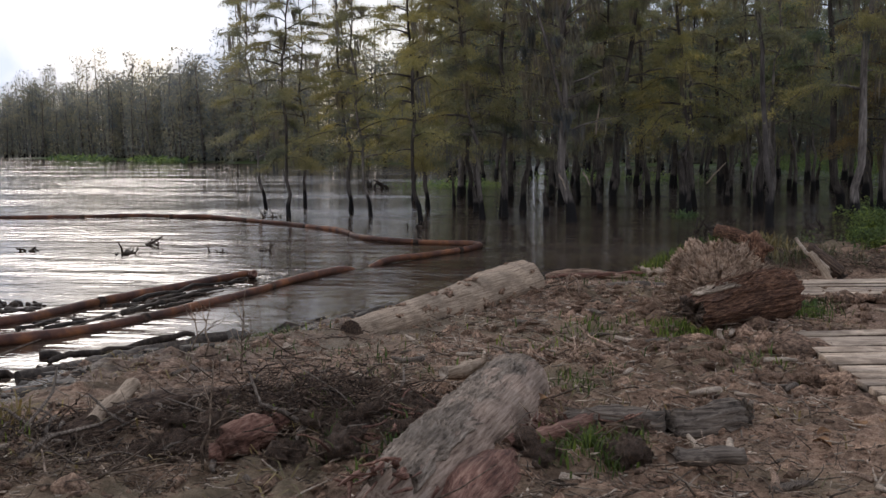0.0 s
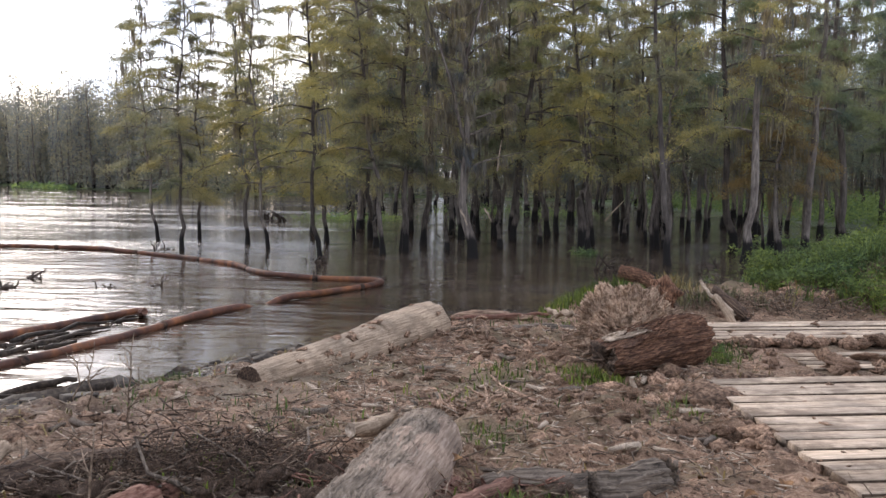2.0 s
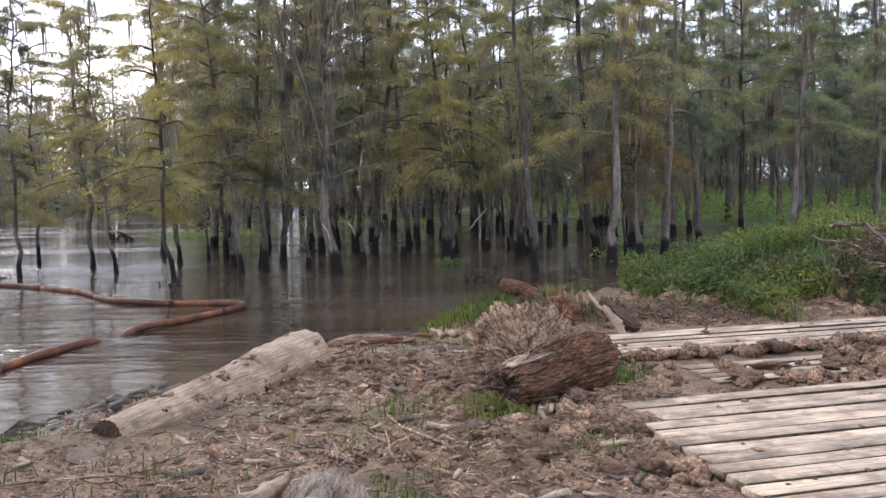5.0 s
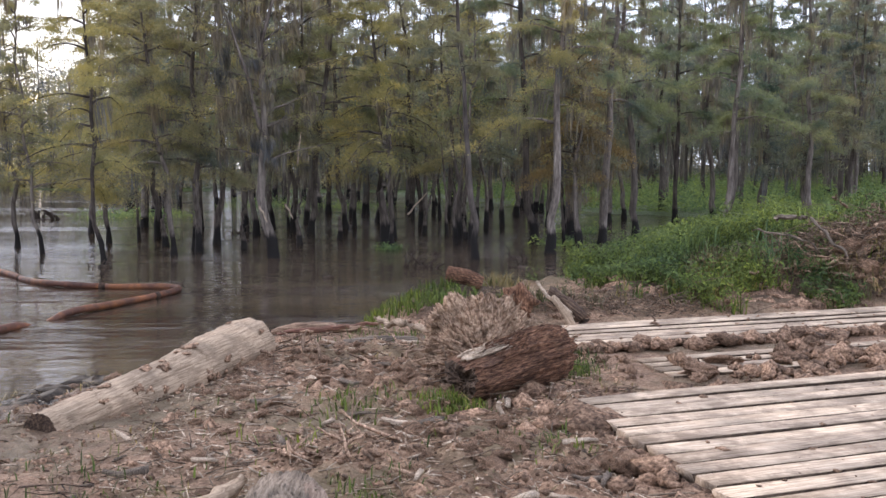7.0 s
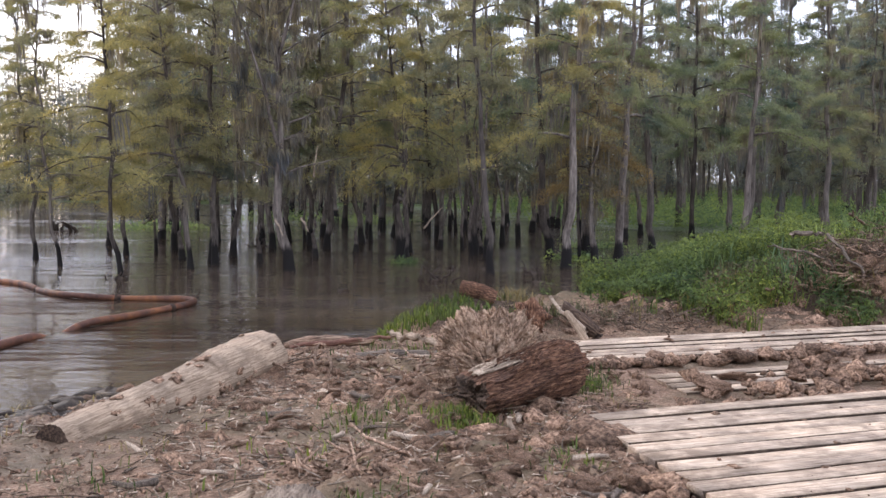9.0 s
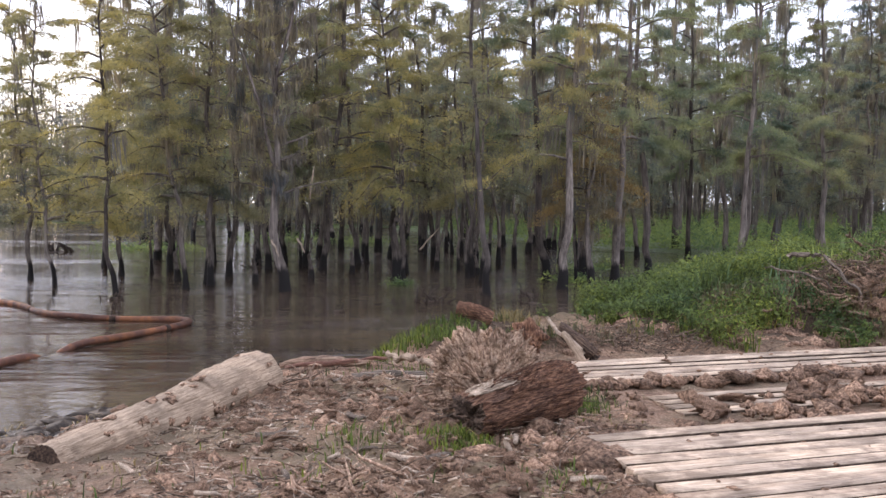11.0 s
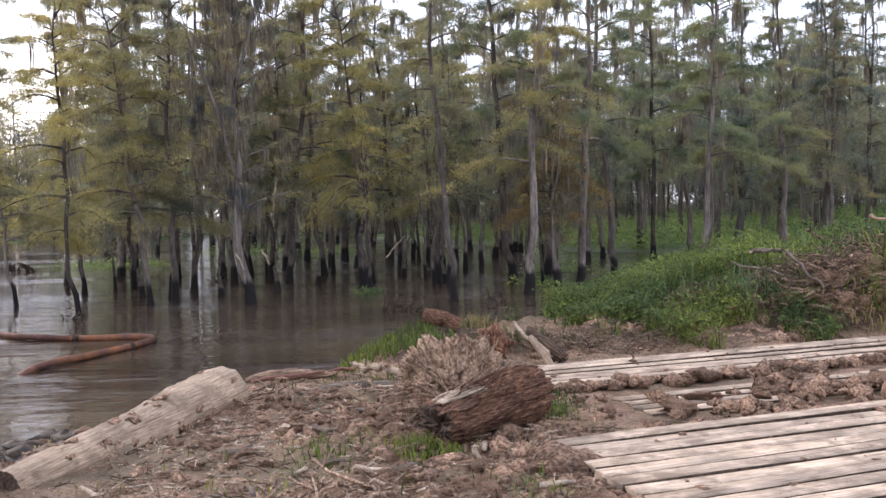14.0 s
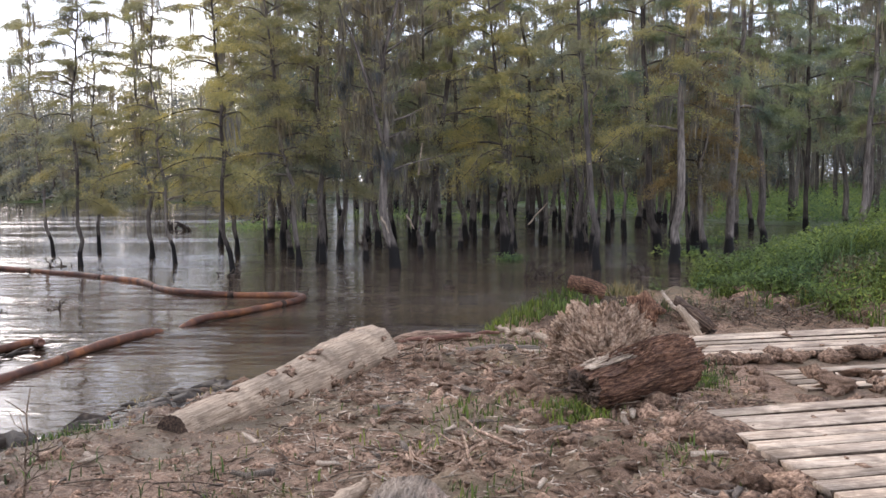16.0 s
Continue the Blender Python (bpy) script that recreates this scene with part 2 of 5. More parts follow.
M_BARK = rough_stuff("ridged_bark", (0.085, 0.063, 0.046), (0.28, 0.215, 0.160), (0.46, 0.37, 0.29), 6, 2.0, (7, 7, 0.5), island=0, bump=0.9, depth=0.05)
M_RED = rough_stuff("torn_red_wood", (0.08, 0.036, 0.026), (0.205, 0.100, 0.070), (0.36, 0.215, 0.155), 9, 2.5, (6, 6, 0.4), island=0.25, bump=0.7, depth=0.03)
M_PEELED = rough_stuff("peeled_reddish_wood", (0.12, 0.075, 0.054), (0.30, 0.212, 0.155), (0.44, 0.335, 0.26), 7, 1.6, (8, 8, 0.4), island=0, bump=0.5, depth=0.015, mud=0.4)
M_FAN = rough_stuff("torn_root_fan", (0.13, 0.075, 0.047), (0.43, 0.285, 0.188), (0.66, 0.49, 0.35), 26, 5.0, island=0, bump=1.0, depth=0.04)
M_GREYWOOD = rough_stuff("weathered_wood", (0.060, 0.046, 0.036), (0.175, 0.135, 0.104), (0.31, 0.25, 0.195), 8, 2.5, (6, 6, 0.4), island=0.2, bump=0.8, depth=0.03)
M_SPLINTER = rough_stuff("splintered_wood", (0.09, 0.052, 0.034), (0.30, 0.195, 0.132), (0.50, 0.36, 0.255), 8, 3.0, (6, 6, 0.5), island=0.45, bump=0.7, depth=0.03)
M_CHUNK = rough_stuff("rotten_brown_wood", (0.034, 0.015, 0.010), (0.150, 0.074, 0.044), (0.36, 0.200, 0.120), 14, 4.0, (4, 4, 0.9), island=0.3, bump=0.9, depth=0.05)
M_ROOT = rough_stuff("dark_root_wood", (0.028, 0.018, 0.013), (0.095, 0.060, 0.041), (0.22, 0.148, 0.10), 9, 3.0, (5, 5, 0.6), island=0.4, bump=0.9, depth=0.04)
M_CUT = rough_stuff("cut_end", (0.10, 0.072, 0.052), (0.20, 0.15, 0.11), (0.33, 0.26, 0.20), 12, 3, island=0, bump=0.5)
M_BOARD = rough_stuff("muddy_mat_board", (0.29, 0.205, 0.142), (0.505, 0.39, 0.284), (0.645, 0.515, 0.39), 10, 1.6, (0.35, 5, 5), island=0, piece=0.16, bump=0.5, depth=0.014, mud=0.7)
# plank sides: mud, coloured darker still for the shade in the gaps
M_EDGE = rough_stuff("muddy_gap_shade", (0.030, 0.020, 0.014), (0.075, 0.052, 0.036), (0.14, 0.10, 0.07), 14, 4, island=0)
M_BOOM = rough_stuff("rusty_boom_fabric", (0.050, 0.024, 0.017), (0.125, 0.052, 0.030), (0.260, 0.100, 0.036), 2.5, 0.7, island=0, piece=0.25, roughness=0.6, bump=0.3, depth=0.02)
M_BOOM_DARK = rough_stuff("fouled_boom_joint", (0.02, 0.014, 0.011), (0.06, 0.036, 0.024), (0.12, 0.07, 0.045), 12, 3, island=0)
M_DEAD_LEAF = rough_stuff("dead_leaf", (0.10, 0.05, 0.025), (0.20, 0.10, 0.045), (0.30, 0.17, 0.08), 20, 6, island=0.4)
M_TRUNK = trunk_stuff("cypress_bark", (0.072, 0.060, 0.052), (0.290, 0.248, 0.214), 0.66)
M_TRUNK_PALE = trunk_stuff("pale_cypress_bark", (0.09, 0.078, 0.070), (0.31, 0.272, 0.240), 0.72)
M_LEAF = leaf_stuff("cypress_foliage", ((0.0, (0.268, 0.266, 0.178)), (0.25, (0.465, 0.415, 0.178)), (0.45, (0.288, 0.285, 0.192)), (0.7, (0.420, 0.380, 0.182)), (0.85, (0.252, 0.250, 0.178)), (1.0, (0.383, 0.350, 0.192))), 0.62)
# greyer, bluer leaves: the haze over the rear trees is put into their colour
M_LEAF_FAR = leaf_stuff("hazed_back_foliage", ((0.0, (0.225, 0.258, 0.205)), (0.5, (0.270, 0.290, 0.215)), (1.0, (0.240, 0.268, 0.220))), 0.58)
M_LEAF_GREEN = leaf_stuff("green_cypress_foliage", ((0.0, (0.195, 0.245, 0.165)), (0.4, (0.270, 0.305, 0.175)), (0.7, (0.215, 0.262, 0.180)), (1.0, (0.320, 0.330, 0.185))), 0.6)
M_RUST = leaf_stuff("rusty_foliage", ((0.0, (0.25, 0.190, 0.105)), (1.0, (0.27, 0.215, 0.11))), 0.5)
M_MOSS = leaf_stuff("hanging_moss", ((0.0, (0.235, 0.215, 0.185)), (1.0, (0.265, 0.245, 0.215))), 0.45, 0.25)
M_GRASS = leaf_stuff("bank_grass", ((0.0, (0.105, 0.145, 0.040)), (1.0, (0.105, 0.145, 0.040))), 0.4, 0.55)
M_DRYGRASS = leaf_stuff("dry_grass", ((0.0, (0.22, 0.175, 0.085)), (1.0, (0.22, 0.175, 0.085))), 0.25, 0.35)
M_WEED = leaf_stuff("marsh_weeds", ((0.0, (0.215, 0.300, 0.120)), (1.0, (0.215, 0.300, 0.120))), 0.5, 0.35)
M_BANKWEED = leaf_stuff("bank_weed_leaves", ((0.0, (0.135, 0.185, 0.062)), (1.0, (0.135, 0.185, 0.062))), 0.4, 0.55)
# distance haze is mixed into this pale grey leaf colour
M_FARWOOD = leaf_stuff("hazed_far_foliage", ((0.0, (0.360, 0.352, 0.310)), (1.0, (0.360, 0.352, 0.310))), 0.5, 0.3)


# ---- building helpers ----
def soup(name, verts, faces, material, smooth=False):
    """A mesh from arrays of corners and of faces that all have as many corners."""
    verts, faces = np.asarray(verts, np.float32), np.asarray(faces, np.int32)
    me = bpy.data.meshes.new(name)
    n, k = faces.shape
    me.vertices.add(len(verts))
    me.vertices.foreach_set("co", verts.ravel())
    me.loops.add(n * k)
    me.loops.foreach_set("vertex_index", faces.ravel())
    me.polygons.add(n)
    me.polygons.foreach_set("loop_start", np.arange(0, n * k, k, dtype=np.int32))
    if smooth:
        me.polygons.foreach_set("use_smooth", np.ones(n, bool))
    me.materials.append(material)
    me.update(calc_edges=True)
    return me


def part(name, mesh, parent, label="", at=None):
    ob = new(name, mesh)
    ob.parent = parent
    if at is not None:
        ob.matrix_basis = at
    return tagged(ob, label)


def thing(name, label, category, at=None, group="", kind=""):
    ob = new(name)
    ob.empty_display_size = 0.2
    if at is not None:
        ob.matrix_basis = at
    return tagged(ob, label, category, group, kind)


def joined(pieces):
    """Several (corners, faces) as one pair."""
    vs, fs, n = [], [], 0
    for v, f in pieces:
        vs.append(v)
        fs.append(np.asarray(f) + n)
        n += len(v)
    return np.concatenate(vs), np.concatenate(fs)


def lattice(seed, x, y, size):
    """Smooth value noise, -1 to 1, at a given size of feature."""
    table = np.random.default_rng(seed).uniform(-1, 1, (256, 256))
    x, y = np.asarray(x, float) / size + 500.0, np.asarray(y, float) / size + 500.0
    i, j = np.floor(x).astype(int), np.floor(y).astype(int)
    u, v = x - i, y - j
    u, v = u * u * (3 - 2 * u), v * v * (3 - 2 * v)
    a, b = table[i % 256, j % 256], table[(i + 1) % 256, j % 256]
    c, d = table[i % 256, (j + 1) % 256], table[(i + 1) % 256, (j + 1) % 256]
    return (a * (1 - u) + b * u) * (1 - v) + (c * (1 - u) + d * u) * v


def smooth_step(a, b, x):
    t = np.clip((np.asarray(x, float) - a) / (b - a), 0, 1)
    return t * t * (3 - 2 * t)


def tube(points, radii, sides=6, rough=0.0, seed=0, ridges=0, ridge=0.0, capped=True):
    """A round bar along points; rough and ridges break its skin. Quads, with caps of degenerate quads."""
    pts = np.asarray(points, float)
    rad = np.broadcast_to(np.asarray(radii, float), (len(pts),))
    tang = np.gradient(pts, axis=0)
    tang /= np.linalg.norm(tang, axis=1)[:, None] + 1e-9
    ref = np.where(np.abs(tang[:, 2:3]) > 0.9, [[1.0, 0, 0]], [[0, 0, 1.0]])
    side = np.cross(tang, ref)
    side /= np.linalg.norm(side, axis=1)[:, None] + 1e-9
    up = np.cross(side, tang)
    ang = np.arange(sides) * 2 * np.pi / sides
    r = np.repeat(rad[:, None], sides, 1)
    if rough or ridge:
        k = np.arange(len(pts))[:, None]
        grain = lattice(seed, ang[None, :] * 3.0 + 0 * k, k * 0.14 + 0 * ang[None, :], 1.0)
        fray = lattice(seed + 5, ang[None, :] * 9.0 + 0 * k, k * 0.09 + 0 * ang[None, :], 1.0)
        r = r * (1 + rough * grain + ridge * 0.9 * fray + 0.35 * ridge * np.abs(np.sin(ang * ridges / 2 + 0.25 * np.sin(k * 0.3)))[...])
    v = pts[:, None] + r[..., None] * (np.cos(ang)[None, :, None] * side[:, None] + np.sin(ang)[None, :, None] * up[:, None])
    n = len(pts)
    a = np.arange(n - 1)[:, None] * sides + np.arange(sides)[None]
    b = np.arange(n - 1)[:, None] * sides + (np.arange(sides)[None] + 1) % sides
    f = np.stack([a, b, b + sides, a + sides], -1).reshape(-1, 4)
    v = v.reshape(-1, 3)
    if capped:
        ends = []
        for first, centre, flip in ((0, pts[0], True), ((n - 1) * sides, pts[-1], False)):
            c = len(v)
            v = np.concatenate([v, [centre]])
            for s in range(0, sides - 1, 2):
                q = [first + s, first + s + 1, first + (s + 2) % sides, c]
                ends.append(q[::-1] if flip else q)
        f = np.concatenate([f, np.array(ends)])
    return v, f


def wobble(a, b, n, amount, seed, sag=0.0):
    """A crooked line from a to b."""
    t = np.linspace(0, 1, n)[:, None]
    r = np.random.default_rng(seed)
    a, b = np.asarray(a, float), np.asarray(b, float)
    off = np.cumsum(r.normal(0, 1, (n, 3)), 0)
    off -= off[0] + (off[-1] - off[0]) * t
    line = a + (b - a) * t + off * amount
    line[:, 2] -= sag * 4 * (t * (1 - t))[:, 0]
    return line


def leaf_fan(centres, size, droop=0.35, seed=0, slim=0.4):
    """One slim triangle for each centre, lying about level, its tip hanging."""
    r = np.random.default_rng(seed)
    n = len(centres)
    az = r.uniform(0, 2 * np.pi, n)
    s = size * r.uniform(0.6, 1.4, n)
    d = np.stack([np.cos(az), np.sin(az), r.normal(-droop, 0.55, n)], 1)
    w = np.stack([-np.sin(az), np.cos(az), r.normal(0, 0.9, n)], 1)
    a = centres - d * s[:, None] * 0.5
    v = np.stack([a + w * s[:, None] * slim * 0.5, a - w * s[:, None] * slim * 0.5, centres + d * s[:, None] * 0.6], 1)
    return v.reshape(-1, 3), np.arange(3 * n).reshape(-1, 3)


def blades(roots, heights, seed=0, width=0.012, bend=0.5):
    """Grass: a bent blade of three triangles on each root."""
    r = np.random.default_rng(seed)
    n = len(roots)
    az = r.uniform(0, 2 * np.pi, n)
    d = np.stack([np.cos(az), np.sin(az), np.zeros(n)], 1)
    w = np.stack([-np.sin(az), np.cos(az), np.zeros(n)], 1) * (width * r.uniform(0.6, 1.5, n))[:, None]
    h = np.asarray(heights)[:, None]
    b = bend * r.uniform(0.2, 1.3, n)[:, None]
    upz = np.array([[0, 0, 1.0]])
    mid = roots + upz * h * 0.62 + d * h * b * 0.3
    tip = roots + upz * h * (1 - 0.25 * b) + d * h * b
    v = np.stack([roots - w, roots + w, mid - w * 0.8, mid + w * 0.8, tip], 1).reshape(-1, 3)
    k = np.arange(n)[:, None] * 5
    f = np.stack([k + [0, 1, 3], k + [0, 3, 2], k + [2, 3, 4]], 1).reshape(-1, 3)
    return v, f


ICO = bmesh.new()
bmesh.ops.create_icosphere(ICO, subdivisions=2, radius=1)
LUMP_V = np.array([v.co[:] for v in ICO.verts])
LUMP_F = np.array([[v.index for v in f.verts] for f in ICO.faces])
ICO.free()
ICO = bmesh.new()
bmesh.ops.create_icosphere(ICO, subdivisions=4, radius=1)
ROCK_V = np.array([v.co[:] for v in ICO.verts])
ROCK_F = np.array([[v.index for v in f.verts] for f in ICO.faces])
ICO.free()
ICO = bmesh.new()
bmesh.ops.create_icosphere(ICO, subdivisions=1, radius=1)
CRUMB_V = np.array([v.co[:] for v in ICO.verts])
CRUMB_F = np.array([[v.index for v in f.verts] for f in ICO.faces])
ICO.free()


def lumps(places, sizes, seed=0, fine=False, flat=0.6):
    """Ragged clods."""
    r = np.random.default_rng(seed)
    base, faces = (LUMP_V, LUMP_F) if fine else (CRUMB_V, CRUMB_F)
    out = []
    for p, s in zip(places, sizes):
        rad = 1 + 0.9 * lattice(int(r.integers(1e6)), base[:, 0] + base[:, 2] * 0.7, base[:, 1] - base[:, 2] * 0.6, 0.55) + r.normal(0, 0.18, len(base))
        az = r.uniform(0, 6.28)
        v = base * np.clip(rad, 0.35, 1.9)[:, None] * np.array([r.uniform(0.7, 1.5), r.uniform(0.6, 1.1), flat * r.uniform(0.6, 1.2)]) * s
        v = v @ np.array([[math.cos(az), math.sin(az), 0], [-math.sin(az), math.cos(az), 0], [0, 0, 1]])
        out.append((v + p - [0, 0, 0.30 * flat * s], faces))
    return joined(out)


def torn_clod(seed, flat=0.65):
    """One large clod with broken faces and crumbs on its skin."""
    b = ROCK_V
    p, q = b[:, 0] + 0.7 * b[:, 2], b[:, 1] - 0.6 * b[:, 2]
    rad = 1 + 0.75 * lattice(seed, p, q, 0.8) - 0.40 * np.abs(lattice(seed + 1, p, q, 0.33)) + 0.30 * lattice(seed + 2, p, q, 0.17) + 0.16 * lattice(seed + 3, p, q, 0.085)
    return b * np.clip(rad, 0.35, 1.9)[:, None] * [1.15, 0.9, flat] - [0, 0, 0.18], ROCK_F


def crumbs_of(places, sizes, seed=0, flat=0.6):
    """Many small clods from a dozen shapes."""
    r = np.random.default_rng(seed)
    shapes = np.stack([lumps([np.zeros(3)], [1.0], seed + 31 * k, False, flat)[0] for k in range(12)])
    n, m = len(places), shapes.shape[1]
    v = shapes[r.integers(0, 12, n)] * np.asarray(sizes)[:, None, None]
    a = r.uniform(0, 6.28, n)
    c, s = np.cos(a)[:, None], np.sin(a)[:, None]
    v = np.stack([v[..., 0] * c - v[..., 1] * s, v[..., 0] * s + v[..., 1] * c, v[..., 2]], -1) + np.asarray(places)[:, None]
    return v.reshape(-1, 3), (CRUMB_F[None] + (np.arange(n) * m)[:, None, None]).reshape(-1, 3)


def sticks(starts, ways, lengths, radii, seed=0, sides=4, bent=0.12):
    """Loose twigs and splinters, each a crooked tapered bar."""
    r = np.random.default_rng(seed)
    out = []
    for p, d, l, rad in zip(starts, ways, lengths, radii):
        n = 4
        line = wobble(p, p + d * l, n, bent * l / n, int(r.integers(1e6)))
        out.append(tube(line, rad * np.linspace(1, 0.45, n), sides))
    return joined(out)


# ---- ground and water ----
SHORE = [(-600, -200), (-300, -60), (-9.5, 2), (-6.6, 6), (-5.3, 8.4), (-5.0, 9.4), (-4.4, 10.1), (-3.9, 11.6), (-3.3, 13.0), (-2.0, 14.3),
         (-0.7, 15.3), (0.5, 16.0), (1.2, 17.2), (1.9, 18.5), (3.2, 20.3), (5, 22), (7, 23.5), (12, 26), (20, 30), (40, 33), (70, 36), (60, 42), (30, 48),
         (17, 54), (13, 75), (5, 105), (-20, 112), (-48, 120), (-81, 150), (-127, 190), (-300, 300), (-600, 300)]


def shore_distance(x, y):
    """Metres from the water's edge, above 0 on land."""
    x, y = np.asarray(x, float), np.asarray(y, float)
    best, wet = np.full(x.shape, 1e9), np.zeros(x.shape, bool)
    for (ax, ay), (bx, by) in zip(SHORE, SHORE[1:] + SHORE[:1]):
        ex, ey = bx - ax, by - ay
        t = np.clip(((x - ax) * ex + (y - ay) * ey) / (ex * ex + ey * ey), 0, 1)
        best = np.minimum(best, np.hypot(x - ax - t * ex, y - ay - t * ey))
        if ay != by:
            wet ^= ((ay > y) != (by > y)) & (x < ex * (y - ay) / ey + ax)
    return np.where(wet, -best, best)


def height(x, y):
    """The land: a low muddy bank, a grown-over ridge of spoil behind the mats, far shores."""
    x, y = np.asarray(x, float), np.asarray(y, float)
    d = shore_distance(x, y) + 0.35 * lattice(3, x, y, 1.1) * smooth_step(60, 30, y) + 0.12 * lattice(4, x, y, 0.35)
    near = smooth_step(34, 28, y)
    land = 0.43 * (1 - np.exp(-np.maximum(d, 0) / (1.15 - 0.75 * smooth_step(-2.2, -0.6, x)))) * near + (1 - near) * np.minimum(0.1 + 0.02 * np.maximum(d, 0), 1.2)
    land += near * 0.055 * np.clip(8.5 - y, 0, 6)
    ridge = smooth_step(3.5, 9.6, x) * smooth_step(15.3, 17.2, y + 0.35 * lattice(8, x, y, 1.3) - 0.10 * (x - 5)) * (1 - smooth_step(19.5, 23.5, y - 0.10 * (x - 5)))
    land += 1.12 * ridge * (1 + 0.16 * lattice(9, x, y, 1.5) + 0.14 * lattice(17, x, y, 0.6) + 0.05 * lattice(18, x, y, 0.22))
    land += 0.30 * np.exp(-((x - 2.2) ** 2 + (y - 16.8) ** 2) / 2.2)
    land += 0.12 * np.exp(-((x + 1.6) ** 2 / 0.8 + (y - 6.1) ** 2 / 0.4)) + 0.10 * np.exp(-((x - 1.9) ** 2 + (y - 11.6) ** 2) / 0.8) - 0.09 * np.exp(-((x + 1.2) ** 2 / 0.35 + (y - 12.2) ** 2 / 0.9))
    mat_zone = smooth_step(2.0, 2.5, x) * smooth_step(15.6, 14.9, y) * smooth_step(4.0, 5.0, y)
    churned = smooth_step(-0.45, 0.35, lattice(16, x, y, 1.3) + 0.9 * np.exp(-((x - 1.2) ** 2 / 1.2 + (y - 10.8) ** 2 / 6.0)) - 0.9 * np.exp(-((x + 0.6) ** 2 / 0.9 + (y - 9.4) ** 2 / 2.2)))
    clods = 0.085 * np.abs(lattice(12, x, y, 0.30)) + 0.050 * lattice(13, x, y, 0.17) + 0.030 * lattice(14, x, y, 0.085)
    bumps = 0.055 * lattice(11, x, y, 0.75) + (0.25 + 0.75 * churned) * clods + 0.016 * lattice(19, x, y, 0.11) - 0.035
    bumps = bumps * near * smooth_step(0.0, 0.8, d) * (1 - 0.75 * mat_zone) + 0.25 * (1 - near) * lattice(15, x, y, 7.0)
    bed = -0.7 * (1 - np.exp(np.minimum(d, 0) / 2.0))
    return np.where(d > 0, land + bumps - 0.05 * mat_zone, bed)


def top(x, y):
    return float(height(np.array([x]), np.array([y]))[0])


def spread(first, fine_a, fine_b, last, step):
    inner = np.arange(fine_a, fine_b, step)
    low = fine_a - np.geomspace(step * 1.5, fine_a - first, 46)[::-1]
    high = fine_b + np.geomspace(step * 1.5, last - fine_b, 110)
    return np.concatenate([low, inner, high])


gx, gy = spread(-900, -5.6, 3.6, 900, 0.032), spread(-900, 4.2, 18.0, 1500, 0.036)
mx, my = np.meshgrid(gx, gy)
mz = height(mx.ravel(), my.ravel())
cols = len(gx)
cell = (np.arange(len(gy) - 1)[:, None] * cols + np.arange(cols - 1)[None]).ravel()
ground = new("ground", soup("ground", np.stack([mx.ravel(), my.ravel(), mz], 1), np.stack([cell, cell + 1, cell + cols + 1, cell + cols], 1), M_GROUND, True))
tagged(ground, "churned brown mud bank sloping into the swamp", "ground", kind="structure")
water = new("water", soup("water", [(-900, -300, 0), (900, -300, 0), (900, 1500, 0), (-900, 1500, 0)], [(0, 1, 2, 3)], M_WATER))
tagged(water, "murky brown swamp water with faint ripples", "water", kind="structure")


